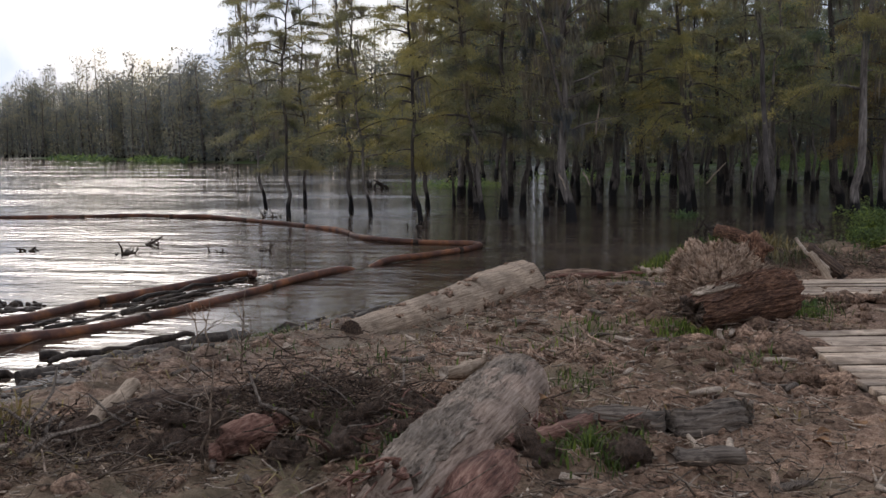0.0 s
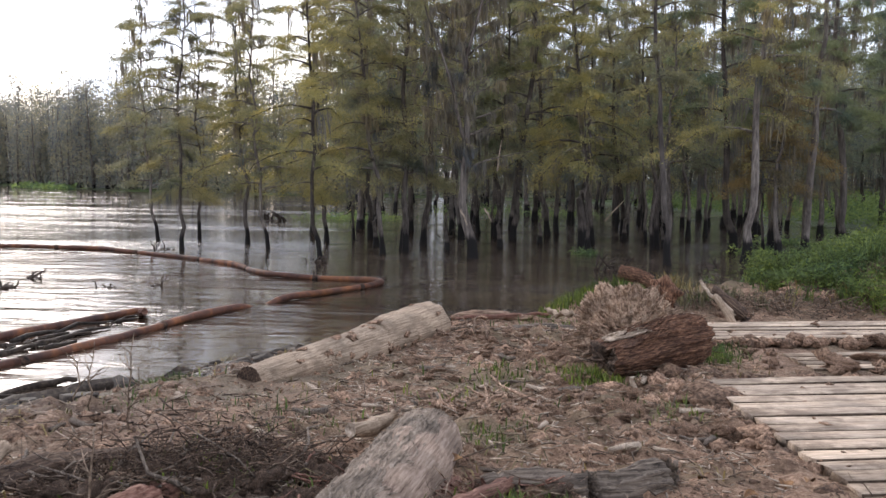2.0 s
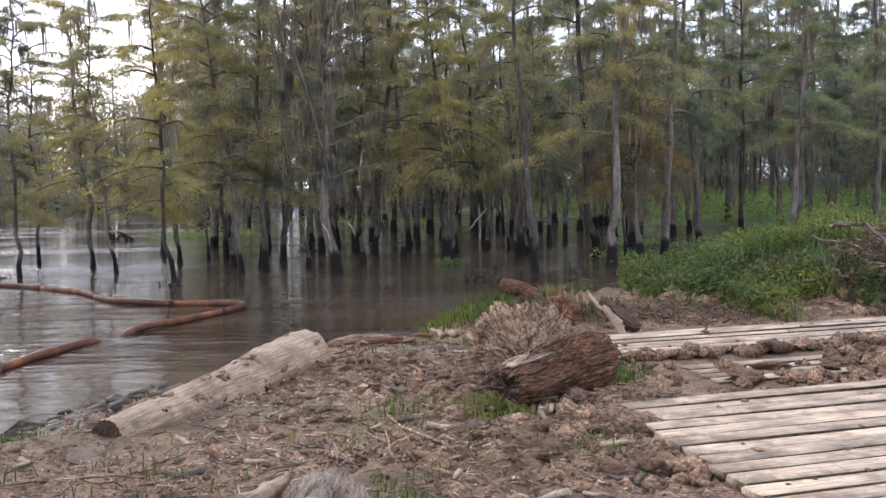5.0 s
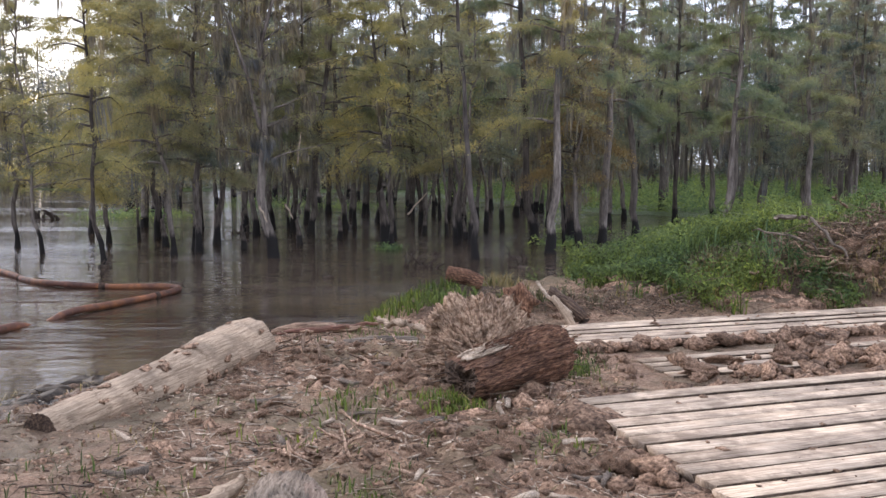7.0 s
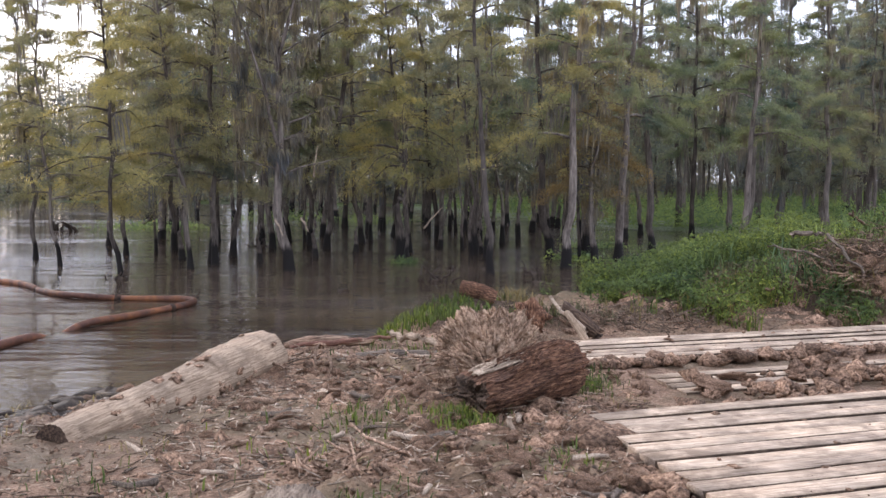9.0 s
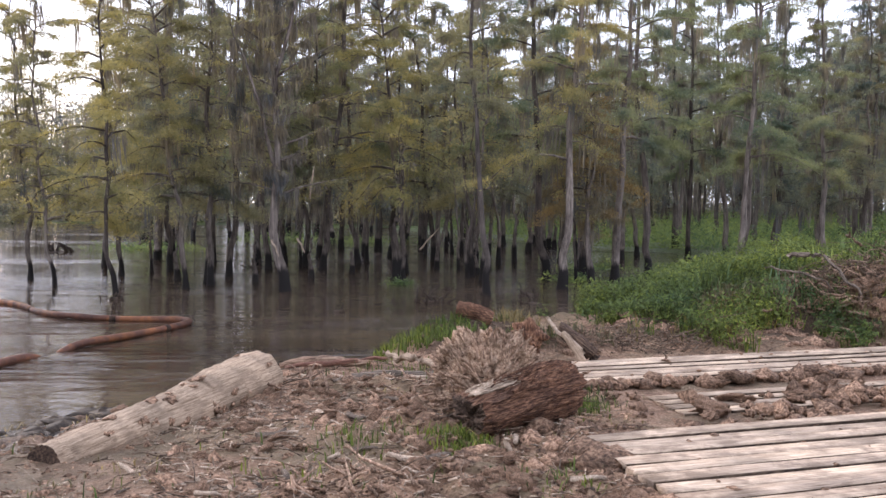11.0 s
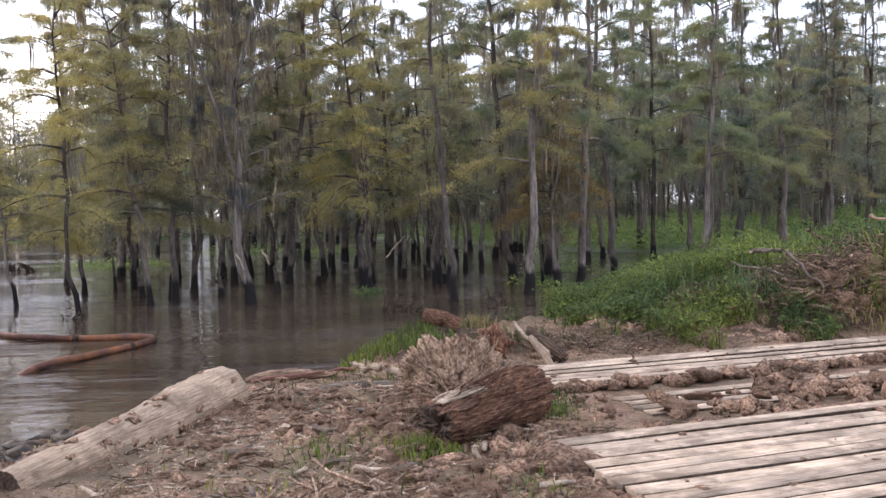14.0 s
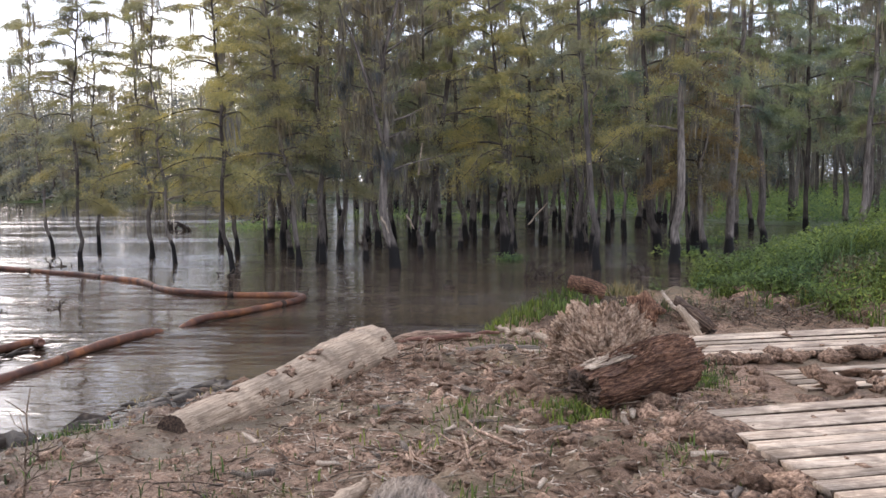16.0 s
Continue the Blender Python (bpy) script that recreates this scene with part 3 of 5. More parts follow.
# ---- trees ----
def cypress_meshes(seed, tall, low, thick, reach, leaves, size, foliage, limbs=30, drop=0.25, bark=None, moss=0, pad=0.56, crook=0.085, forks=0, strand=0.5):
    """Meshes of one tree: a crooked trunk flared at its foot with its limbs, flat drooping sprays of leaves with gaps between, and hanging moss."""
    r = np.random.default_rng(seed)
    n = 18
    zs = np.concatenate([[-0.6, -0.2, 0.15, 0.5, 1.0], np.linspace(1.7, tall, n - 5)])
    line = np.stack([np.cumsum(r.normal(0, crook, n)), np.cumsum(r.normal(0, crook, n)), zs], 1)
    line[:, :2] -= line[3, :2]
    line[:4, :2] = 0
    rad = thick * (1 - 0.86 * np.clip(zs / tall, 0, 1)) * (1 + 0.08 * r.normal(0, 1, n)) + 0.75 * thick * np.exp(-np.clip(zs + 0.2, 0, 9) / 0.38)
    wood = [tube(line, rad, 12, 0.14, seed, 8, 0.16)]
    for k in range(forks):
        z = tall * r.uniform(0.25, 0.5)
        base = np.array([np.interp(z, zs, line[:, i]) for i in range(3)])
        wood.append(tube(wobble(base, base + [r.normal(0, 0.7), r.normal(0, 0.7), tall * 0.4], 8, 0.08, seed + k), thick * np.linspace(0.55, 0.1, 8), 7, 0.1, seed))
    spots, ways, sizes, weights, perch = [], [], [], [], []
    for k in range(limbs):
        u = (k + r.uniform(0, 1)) / limbs
        z = low + (tall - low) * u ** 0.92
        base = np.array([np.interp(z, zs, line[:, i]) for i in range(3)])
        az = k * 2.4 + r.normal(0, 0.6)
        length = reach * (0.42 + 0.58 * (1 - u) ** 0.6) * r.uniform(0.35, 1.25)
        s = np.linspace(0, 1, 7)
        out = np.stack([np.cos(az) * s, np.sin(az) * s, (0.30 + 0.7 * u) * s - (0.35 + drop) * s ** 2], 1) * length
        out[:, :2] += np.cumsum(r.normal(0, 0.035 * length, (7, 2)), 0) * (s > 0)[:, None]
        limb = base + out
        wood.append(tube(limb, (0.011 + 0.012 * length) * np.linspace(1, 0.25, 7), 5))
        full = r.uniform(0.25, 1.6)
        for t in r.uniform(0.3, 1.05, int(3 + length * 3.0)):
            p = np.array([np.interp(t, s, limb[:, i]) for i in range(3)])
            turn = az + r.normal(0, 0.8)
            spots.append(p + np.array([math.cos(turn), math.sin(turn), -0.1]) * r.uniform(0.0, 0.22) * length * t)
            ways.append((math.cos(turn), math.sin(turn)))
            sizes.append(pad * r.uniform(0.55, 1.35) * (1.15 - 0.45 * u))
            weights.append(full * sizes[-1] ** 1.6)
        for t in r.uniform(0.1, 0.9, 3):
            perch.append([np.interp(t, s, limb[:, i]) for i in range(3)])
    spots, ways, sizes, weights, perch = np.array(spots), np.array(ways), np.array(sizes), np.array(weights), np.array(perch)
    which = r.choice(len(spots), leaves, p=weights / weights.sum())
    along, cross = r.normal(0, 0.52, leaves), r.normal(0, 0.27, leaves)
    w, big = ways[which], sizes[which]
    off = np.stack([w[:, 0] * along - w[:, 1] * cross, w[:, 1] * along + w[:, 0] * cross, r.normal(0, 0.125, leaves) - 0.30 * along * np.abs(along) - 0.5 * cross ** 2], 1) * big[:, None]
    crown = soup("crown", *leaf_fan(spots[which] + off, size, 0.45, seed, 0.3), foliage)
    wv, wf = joined(wood)
    veil = None
    if moss:
        at = perch[r.integers(0, len(perch), moss // 14)]
        hang = np.repeat(at, 14, 0) + r.normal(0, 1, (len(at) * 14, 3)) * [0.07, 0.07, 0.03]
        l = np.repeat(r.gamma(2.2, strand / 2.2, len(at)), 14)[:, None] * r.uniform(0.4, 1.1, (len(hang), 1))
        a = r.uniform(0, 6.28, len(hang))
        side = np.stack([np.cos(a), np.sin(a), 0 * a], 1) * r.uniform(0.010, 0.026, (len(hang), 1))
        tip = hang - l * [[0.0, 0.0, 1.0]] + r.normal(0, 0.03, hang.shape)
        mid = hang - 0.45 * l * [[0.0, 0.0, 1.0]] + r.normal(0, 0.025, hang.shape)
        mv = np.stack([hang, mid - side, tip, mid + side], 1).reshape(-1, 3)
        veil = soup("hanging_moss", mv, np.arange(len(mv)).reshape(-1, 4), M_MOSS)
    return soup("trunk", wv, wf, bark or M_TRUNK, True), crown, veil


FULL = [cypress_meshes(20 + i, h, lo, th, re, 50000, 0.060, M_LEAF, 38, 0.3, None, 1400) for i, (h, lo, th, re) in enumerate(
    [(11.5, 2.5, 0.090, 2.5), (13.5, 2.9, 0.105, 2.7), (12.5, 2.3, 0.085, 2.3), (14.5, 3.3, 0.115, 2.6)])]
TALL = [cypress_meshes(40 + i, h, lo, th, re, 46000, 0.062, M_LEAF_GREEN, 34, 0.2, None, 2600, 0.54) for i, (h, lo, th, re) in enumerate(
    [(15.5, 4.2, 0.12, 2.4), (17.0, 4.8, 0.14, 2.6), (14.5, 3.6, 0.11, 2.2)])]
THIN = [cypress_meshes(60 + i, h, lo, th, re, 23000, 0.057, M_LEAF, 34, 0.2, None, 300, 0.46) for i, (h, lo, th, re) in enumerate(
    [(10.0, 1.8, 0.058, 1.9), (9.3, 1.6, 0.054, 1.7)])]
PALE = cypress_meshes(70, 15.0, 5.2, 0.085, 1.8, 26000, 0.060, M_LEAF, 28, 0.2, M_TRUNK_PALE, 300)
GREY = cypress_meshes(72, 11.5, 2.6, 0.12, 2.0, 9000, 0.05, M_LEAF, 64, -0.25, None, 15000, 0.3, 0.10, 4, 0.36)
RUSTY = cypress_meshes(74, 7.0, 1.8, 0.11, 1.7, 24000, 0.058, M_RUST, 26, 0.35, None, 900)
BROWNISH = cypress_meshes(76, 14.5, 3.4, 0.125, 2.2, 40000, 0.060, M_LEAF, 36, 0.3, None, 2600)
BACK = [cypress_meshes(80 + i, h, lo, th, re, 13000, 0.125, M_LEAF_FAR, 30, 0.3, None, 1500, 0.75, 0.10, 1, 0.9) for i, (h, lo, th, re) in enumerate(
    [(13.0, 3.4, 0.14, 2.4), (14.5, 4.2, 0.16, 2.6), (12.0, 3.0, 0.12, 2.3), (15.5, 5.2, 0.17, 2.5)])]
SNAG = cypress_meshes(90, 4.6, 2.6, 0.17, 0.7, 60, 0.12, M_MOSS, 7, 0.1)


def tree(name, meshes, x, y, size, lean, label, group="", turn=0.0, z=0.0):
    t = thing(name, label, "tree", pose(x, y, z, 0, lean, turn) @ Matrix.Scale(size, 4), group)
    part("trunk", meshes[0], t)
    part("crown", meshes[1], t)
    if meshes[2]:
        tagged(part("hanging_moss", meshes[2], t, "grey veils of hanging moss"), "grey veils of hanging moss", kind="stuff")
    return t


# the front rank, standing in the water
OLIVE = "bald cypress with olive feathery foliage standing in water"
LEGGY = "tall cypress with bare lower trunk and blackened foot"
SLIM = "slender sparse young cypress leaning over the water"
RANK = [
    (FULL[2], -10.3, 31.4, 0.72, -3, OLIVE), (THIN[0], -11.5, 36.8, 0.95, -4, SLIM), (THIN[1], -12.6, 35.5, 1.0, -5, SLIM), (FULL[0], -9.0, 34.3, 0.80, -3, OLIVE), (THIN[1], -7.7, 32.0, 1.0, -5, SLIM),
    (THIN[0], -5.5, 29.4, 1.0, -7, SLIM), (FULL[1], -8.2, 41.0, 0.80, -4, OLIVE), (FULL[0], -3.9, 31.1, 0.86, -4, OLIVE), (FULL[2], -3.3, 32.1, 0.95, -2, OLIVE),
    (FULL[3], -3.1, 35.5, 0.90, -3, OLIVE), (FULL[1], -2.5, 41.3, 1.00, -4, OLIVE), (TALL[0], -2.0, 39.7, 0.92, -2, LEGGY), (FULL[0], -0.7, 41.3, 1.05, -4, OLIVE),
    (TALL[1], 0.0, 39.7, 0.90, -3, LEGGY), (FULL[3], 1.4, 43.2, 0.98, -5, OLIVE), (FULL[1], 4.8, 45.2, 1.0, -4, OLIVE), (TALL[0], 7.0, 52.8, 1.0, -2, LEGGY),
    (FULL[2], 6.0, 41.4, 1.1, -4, OLIVE), (FULL[0], 2.9, 37.5, 1.0, -3, OLIVE), (TALL[2], 7.5, 35.3, 1.1, -3, LEGGY), (BROWNISH, 6.98, 30.9, 1.0, -4, LEGGY),
    (TALL[1], 9.5, 34.0, 0.88, -3, LEGGY), (TALL[1], 12.0, 38.1, 0.92, -2, LEGGY), (TALL[0], 17.2, 47.8, 1.0, -3, LEGGY), (TALL[2], 17.8, 43.4, 1.15, -1, LEGGY),
    (TALL[1], 23.0, 50.6, 0.95, 0, LEGGY), (TALL[0], 20.5, 41.0, 0.85, -1, LEGGY), (FULL[3], 24.0, 44.0, 0.85, 0, OLIVE), (TALL[2], 14.6, 36.5, 1.0, -3, LEGGY),
    (FULL[0], -6.6, 36.0, 0.85, -3, OLIVE), (FULL[2], -5.4, 38.5, 1.0, -4, OLIVE), (FULL[1], 10.6, 46.0, 0.95, -3, OLIVE),
]
for i, (meshes, x, y, size, lean, label) in enumerate(RANK):
    tree("cypress_tree", meshes, x, y, size, lean, label, "cypresses standing in the water", (i * 97) % 360 if abs(lean) < 5 else 0)
tree("cypress_tree", PALE, 4.42, 29.1, 0.98, -4.5, "slender cypress with a pale bare trunk and black foot", "cypresses standing in the water")
tree("cypress_tree", GREY, -1.1, 30.1, 1.0, -3, "dead cypress draped with grey hanging moss", "cypresses standing in the water")
tree("cypress_tree", RUSTY, 8.4, 32.9, 0.85, -2, "low cypress with rusty brown foliage", "cypresses standing in the water")
tree("cypress_tree", RUSTY, 9.0, 36.2, 1.15, -2, "low cypress with rusty brown foliage", "cypresses standing in the water", 120)
for x, y, size, lean in ((2.5, 35.4, 1.0, -5), (4.3, 40.0, 0.5, 3), (-4.6, 34.6, 0.5, -4), (-2.1, 33.4, 0.42, 2), (-0.4, 35.2, 0.45, -2), (1.0, 37.6, 0.45, 5), (5.4, 37.0, 0.4, -3), (10.2, 55.0, 0.6, 0), (13.6, 60.0, 0.7, 0)):
    tree("dead_snag", SNAG, x, y, size, lean, "broken grey dead trunk standing in the water", "dead snags", size * 700)

# thin drowned stems between the larger trunks
STEM = [cypress_meshes(94 + i, h, h * 0.45, 0.07, 0.9, 900, 0.12, M_LEAF, 10, 0.2) for i, h in enumerate((5.5, 7.5, 6.5))]
r = np.random.default_rng(12)
for k in range(26):
    y = r.uniform(33, 58)
    x = r.uniform(-0.16 * y, 0.27 * y)
    tree("young_cypress", STEM[k % 3], x, y, r.uniform(0.7, 1.2), r.normal(-3, 2.5), "thin young cypress stem rising from the water", "thin stems in the water", r.uniform(0, 360))

# the swamp wood behind
r = np.random.default_rng(5)
made = []
while len(made) < 150:
    y = r.uniform(44, 100)
    x = r.uniform(-0.42 * y - 2, 0.62 * y + 8)
    if x < -0.165 * y - 0.3:
        continue
    if any((x - a) ** 2 + (y - b) ** 2 < 5.0 for a, b in made):
        continue
    made.append((x, y))
    tree("cypress_tree", BACK[int(r.integers(4))], x, y, r.uniform(0.68, 0.95) + (y - 44) * 0.004, r.normal(-2, 1.5), "cypress in the dense wood behind", "cypresses of the wood behind", r.uniform(0, 360), max(0.0, top(x, y)) - 0.02)


def far_wood():
    """The belt of wood on the far shore: many bare trunks and thin crowns."""
    r = np.random.default_rng(31)
    wood, leaf = [], []
    line = np.array([(-210, 238), (-127, 194), (-81, 154), (-48, 124), (-20, 116), (5, 109), (40, 108), (90, 100), (140, 90)], float)
    seg = np.linalg.norm(np.diff(line, axis=0), axis=1)
    for k in range(820):
        t = r.uniform(0, seg.sum())
        i = int(np.searchsorted(np.cumsum(seg), t))
        u = r.uniform()
        p = line[i] * (1 - u) + line[i + 1] * u
        p = p + np.array([0.35, 1.0]) * r.exponential(9.0)
        tall = r.uniform(8.5, 15.0) * (1.35 if r.uniform() < 0.15 else 1.0)
        z0 = max(0.0, top(*p)) - 0.1
        base = np.array([p[0], p[1], z0])
        wood.append(tube(wobble(base, base + [r.normal(-0.3, 0.5), 0, tall * 0.92], 5, 0.12, int(r.integers(1e6))), np.linspace(0.20, 0.05, 5), 5))
        n = int(r.uniform(700, 1200))
        h = tall * (0.0 + 1.0 * r.beta(1.35, 1.1, n))
        spread_ = r.uniform(1.2, 2.6) * (1.0 - 0.45 * np.abs(h / tall - 0.7))
        az = r.uniform(0, 6.28, n)
        rr = spread_ * np.sqrt(r.uniform(0, 1, n))
        leaf.append(base + np.stack([np.cos(az) * rr, np.sin(az) * rr, h], 1))
    for a, b in zip(line[3:], line[4:]):
        count = 30000 if a[0] > 0 else 8000
        u = r.uniform(0, 1, count)[:, None]
        low = a * (1 - u) + b * u + np.abs(r.normal(0, 3.5, (count, 2))) * [0, 1]
        leaf.append(np.c_[low, r.uniform(0, 8.5, count) * r.uniform(0.2, 1, count)])
    wv, wf = joined(wood)
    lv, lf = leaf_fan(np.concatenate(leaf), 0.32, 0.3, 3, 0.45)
    t = thing("far_wood", "grey-green, haze-tinted belt of trees along the far shore", "woods", kind="stuff")
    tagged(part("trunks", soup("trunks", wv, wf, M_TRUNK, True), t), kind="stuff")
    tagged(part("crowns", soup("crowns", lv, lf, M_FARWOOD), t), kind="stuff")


far_wood()


def undergrowth():
    """Bright marsh weeds on the far bank and on islets among the trunks."""
    r = np.random.default_rng(44)
    pts = []
    for k in range(820):
        y = r.uniform(47, 98)
        x = r.uniform(10, 0.62 * y + 14)
        if shore_distance(np.array([x]), np.array([y]))[0] < 0.2:
            continue
        n = 130
        s = r.uniform(0.5, 1.5)
        pts.append(np.array([x, y, max(0, top(x, y))]) + r.normal(0, 1, (n, 3)) * [s, s, 0] + np.stack([0 * np.arange(n), 0 * np.arange(n), r.uniform(0, 1.1, n) * s * (0.55 + 0.35 * smooth_step(46, 62, y))], 1))
    for x, y, s in ((-9.2, 54, 2.0), (-8.0, 56, 1.4), (2.3, 32.5, 0.3), (-2.0, 70, 3), (3, 66, 2), (10.5, 40, 1.0), (8.2, 34.2, 0.7)):
        n = int(700 * s)
        pts.append(np.array([x, y, 0]) + np.stack([r.normal(0, 0.7 * s, n), r.normal(0, 0.5 * s, n), np.abs(r.normal(0, 0.13, n)) * (0.6 + 0.5 * s)], 1))
    v, f = joined([leaf_fan(np.concatenate(pts[:-7]), 0.17, 0.0, 5, 0.35), leaf_fan(np.concatenate(pts[-7:]), 0.11, 0.0, 7, 0.35)])
    tagged(new("marsh_weeds", soup("marsh_weeds", v, f, M_WEED)), "bright green marsh weeds on the far bank", "weeds", kind="stuff")
    # a narrow strip of green along the far left shore
    pts = []
    for a, b in (((-100, 165), (-81, 149)), ((-72, 141), (-60, 130))):
        u = r.uniform(0, 1, 600)[:, None]
        pts.append(np.c_[np.array(a) * (1 - u) + np.array(b) * u + r.normal(0, 1.0, (600, 2)), np.abs(r.normal(0.1, 0.3, 600))])
    v, f = leaf_fan(np.concatenate(pts), 0.6, 0.0, 6, 0.5)
    tagged(new("shore_weeds", soup("shore_weeds", v, f, M_WEED)), "green weeds along the far shore", "weeds", kind="stuff")


undergrowth()


# ---- timber mats ----
def board_mesh(length, wide, thick, seed):
    """A worn plank: softened edges, a slight bow and ragged ends."""
    r = np.random.default_rng(seed)
    n = 9
    xs = np.linspace(0, length, n)
    prof = np.array([(-0.5, 0.0), (-0.5, 0.92), (-0.485, 1.0), (0.485, 1.0), (0.5, 0.92), (0.5, 0.0)])
    bow, lift = np.cumsum(r.normal(0, 0.004, n)), np.cumsum(r.normal(0, 0.004, n))
    v = np.array([[x + (r.uniform(-0.02, 0.02) if i in (0, n - 1) else 0), p * wide + b + r.normal(0, 0.002), q * thick + l + r.normal(0, 0.0015)]
                  for i, (x, b, l) in enumerate(zip(xs, bow, lift)) for p, q in prof])
    f = [(i * 6 + j, i * 6 + (j + 1) % 6, (i + 1) * 6 + (j + 1) % 6, (i + 1) * 6 + j) for i in range(n - 1) for j in range(6)]
    f = [q[::-1] for q in f] + [(0, 1, 4, 5), (1, 2, 3, 4), ((n - 1) * 6 + 5, (n - 1) * 6 + 4, (n - 1) * 6 + 1, (n - 1) * 6), ((n - 1) * 6 + 4, (n - 1) * 6 + 3, (n - 1) * 6 + 2, (n - 1) * 6 + 1)]
    me = soup("board", v, f, M_BOARD)
    # sides and underside take the dark colour that shades the gaps
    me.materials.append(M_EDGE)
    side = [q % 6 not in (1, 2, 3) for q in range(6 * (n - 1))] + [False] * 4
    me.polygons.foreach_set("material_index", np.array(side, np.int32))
    return me


def timber_mat(label, corner, z, turn, count, length, step, skew, seed, tilt=0.0):
    """Planks side by side; corner is the near end of the back plank, skew shifts each next plank."""
    m = thing("timber_mat", label, "timber mat", pose(corner[0], corner[1], z, tilt, 0, turn), "timber mats on the mud")
    for k in range(count):
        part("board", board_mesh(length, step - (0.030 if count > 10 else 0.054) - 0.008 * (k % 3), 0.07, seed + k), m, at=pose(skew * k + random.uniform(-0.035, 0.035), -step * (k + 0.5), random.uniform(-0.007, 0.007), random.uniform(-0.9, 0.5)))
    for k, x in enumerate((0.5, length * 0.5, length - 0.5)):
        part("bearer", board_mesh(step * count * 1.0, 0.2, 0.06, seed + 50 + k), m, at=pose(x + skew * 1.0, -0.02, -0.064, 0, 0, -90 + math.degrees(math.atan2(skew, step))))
    return m


timber_mat("pale weathered timber mat of parallel planks on mud", (2.07, 10.25), 0.44, 13, 20, 7.0, 0.245, -0.03, 100)
timber_mat("pale timber mat with mud smeared over it", (2.5, 14.42), 0.41, 13, 6, 9.0, 0.245, -0.03, 140)
timber_mat("timber mat half buried under churned mud", (3.35, 12.5), 0.345, 13, 4, 8.0, 0.245, -0.03, 170)


# ---- logs ----
def log(name, label, category, a, b, radii, bark, end, sides=28, rings=26, rough=0.06, ridges=0, ridge=0.0, seed=1, bend=0.012, knots=0):
    """A lying trunk from a to b with its sawn or broken ends."""
    t = thing(name, label, category, Matrix.Translation(a))
    way = np.array(b, float) - np.array(a, float)
    size = float(np.linalg.norm(way))
    turn = Vector(way).to_track_quat("Z", "Y").to_matrix().to_4x4()
    line = wobble((0, 0, 0), (0, 0, size), rings, bend, seed)
    s = np.linspace(0, 1, rings)
    rad = np.interp(s, np.linspace(0, 1, len(radii)), radii)
    v, f = tube(line, rad, sides, rough, seed, ridges, ridge, capped=False)
    part("trunk", soup("trunk", v, f, bark, True), t, at=turn)
    for i, flip in ((0, True), (rings - 1, False)):
        ring = v[i * sides:(i + 1) * sides]
        mid = ring.mean(0)
        disc = [ring, mid + (ring - mid) * 0.6 + [0, 0, (0.01 if flip else -0.01)], mid + (ring - mid) * 0.2 + [0, 0, (0.016 if flip else -0.016)]]
        dv = np.concatenate(disc)
        df = [(k * sides + j, k * sides + (j + 1) % sides, (k + 1) * sides + (j + 1) % sides, (k + 1) * sides + j) for k in range(2) for j in range(sides)]
        df += [(2 * sides + j, 2 * sides + j + 1, 2 * sides + sides - 2 - j, 2 * sides + sides - 1 - j) for j in range(sides // 2 - 1)]
        df = [q[::-1] for q in df] if flip else df
        part("cut_end", soup("cut_end", dv, df, end), t, "darker cut end of the log", turn)
    r = np.random.default_rng(seed)
    for k in range(knots):
        u, az = r.uniform(0.15, 0.95), r.uniform(0.0, 3.4)
        p = np.array([np.interp(u, s, line[:, i]) for i in range(3)])
        d = np.array([math.cos(az), math.sin(az), 0.25])
        rr = float(np.interp(u, s, rad))
        kv, kf = lumps([p + d * rr * 0.985], [r.uniform(0.018, 0.06)], int(r.integers(1e6)), True, 1.0)
        kv = p + (kv - p) * [1, 1, 1.5]
        near_axis = np.hypot(kv[:, 0] - p[0], kv[:, 1] - p[1])[:, None]
        kv[:, :2] = p[:2] + (kv[:, :2] - p[:2]) * (rr * 1.06 + 0.25 * (near_axis - rr * 1.06)) / near_axis
        part("knot", soup("knot", kv, kf, M_CLOD, True), t, "dark mud-filled knot", turn)
    return t


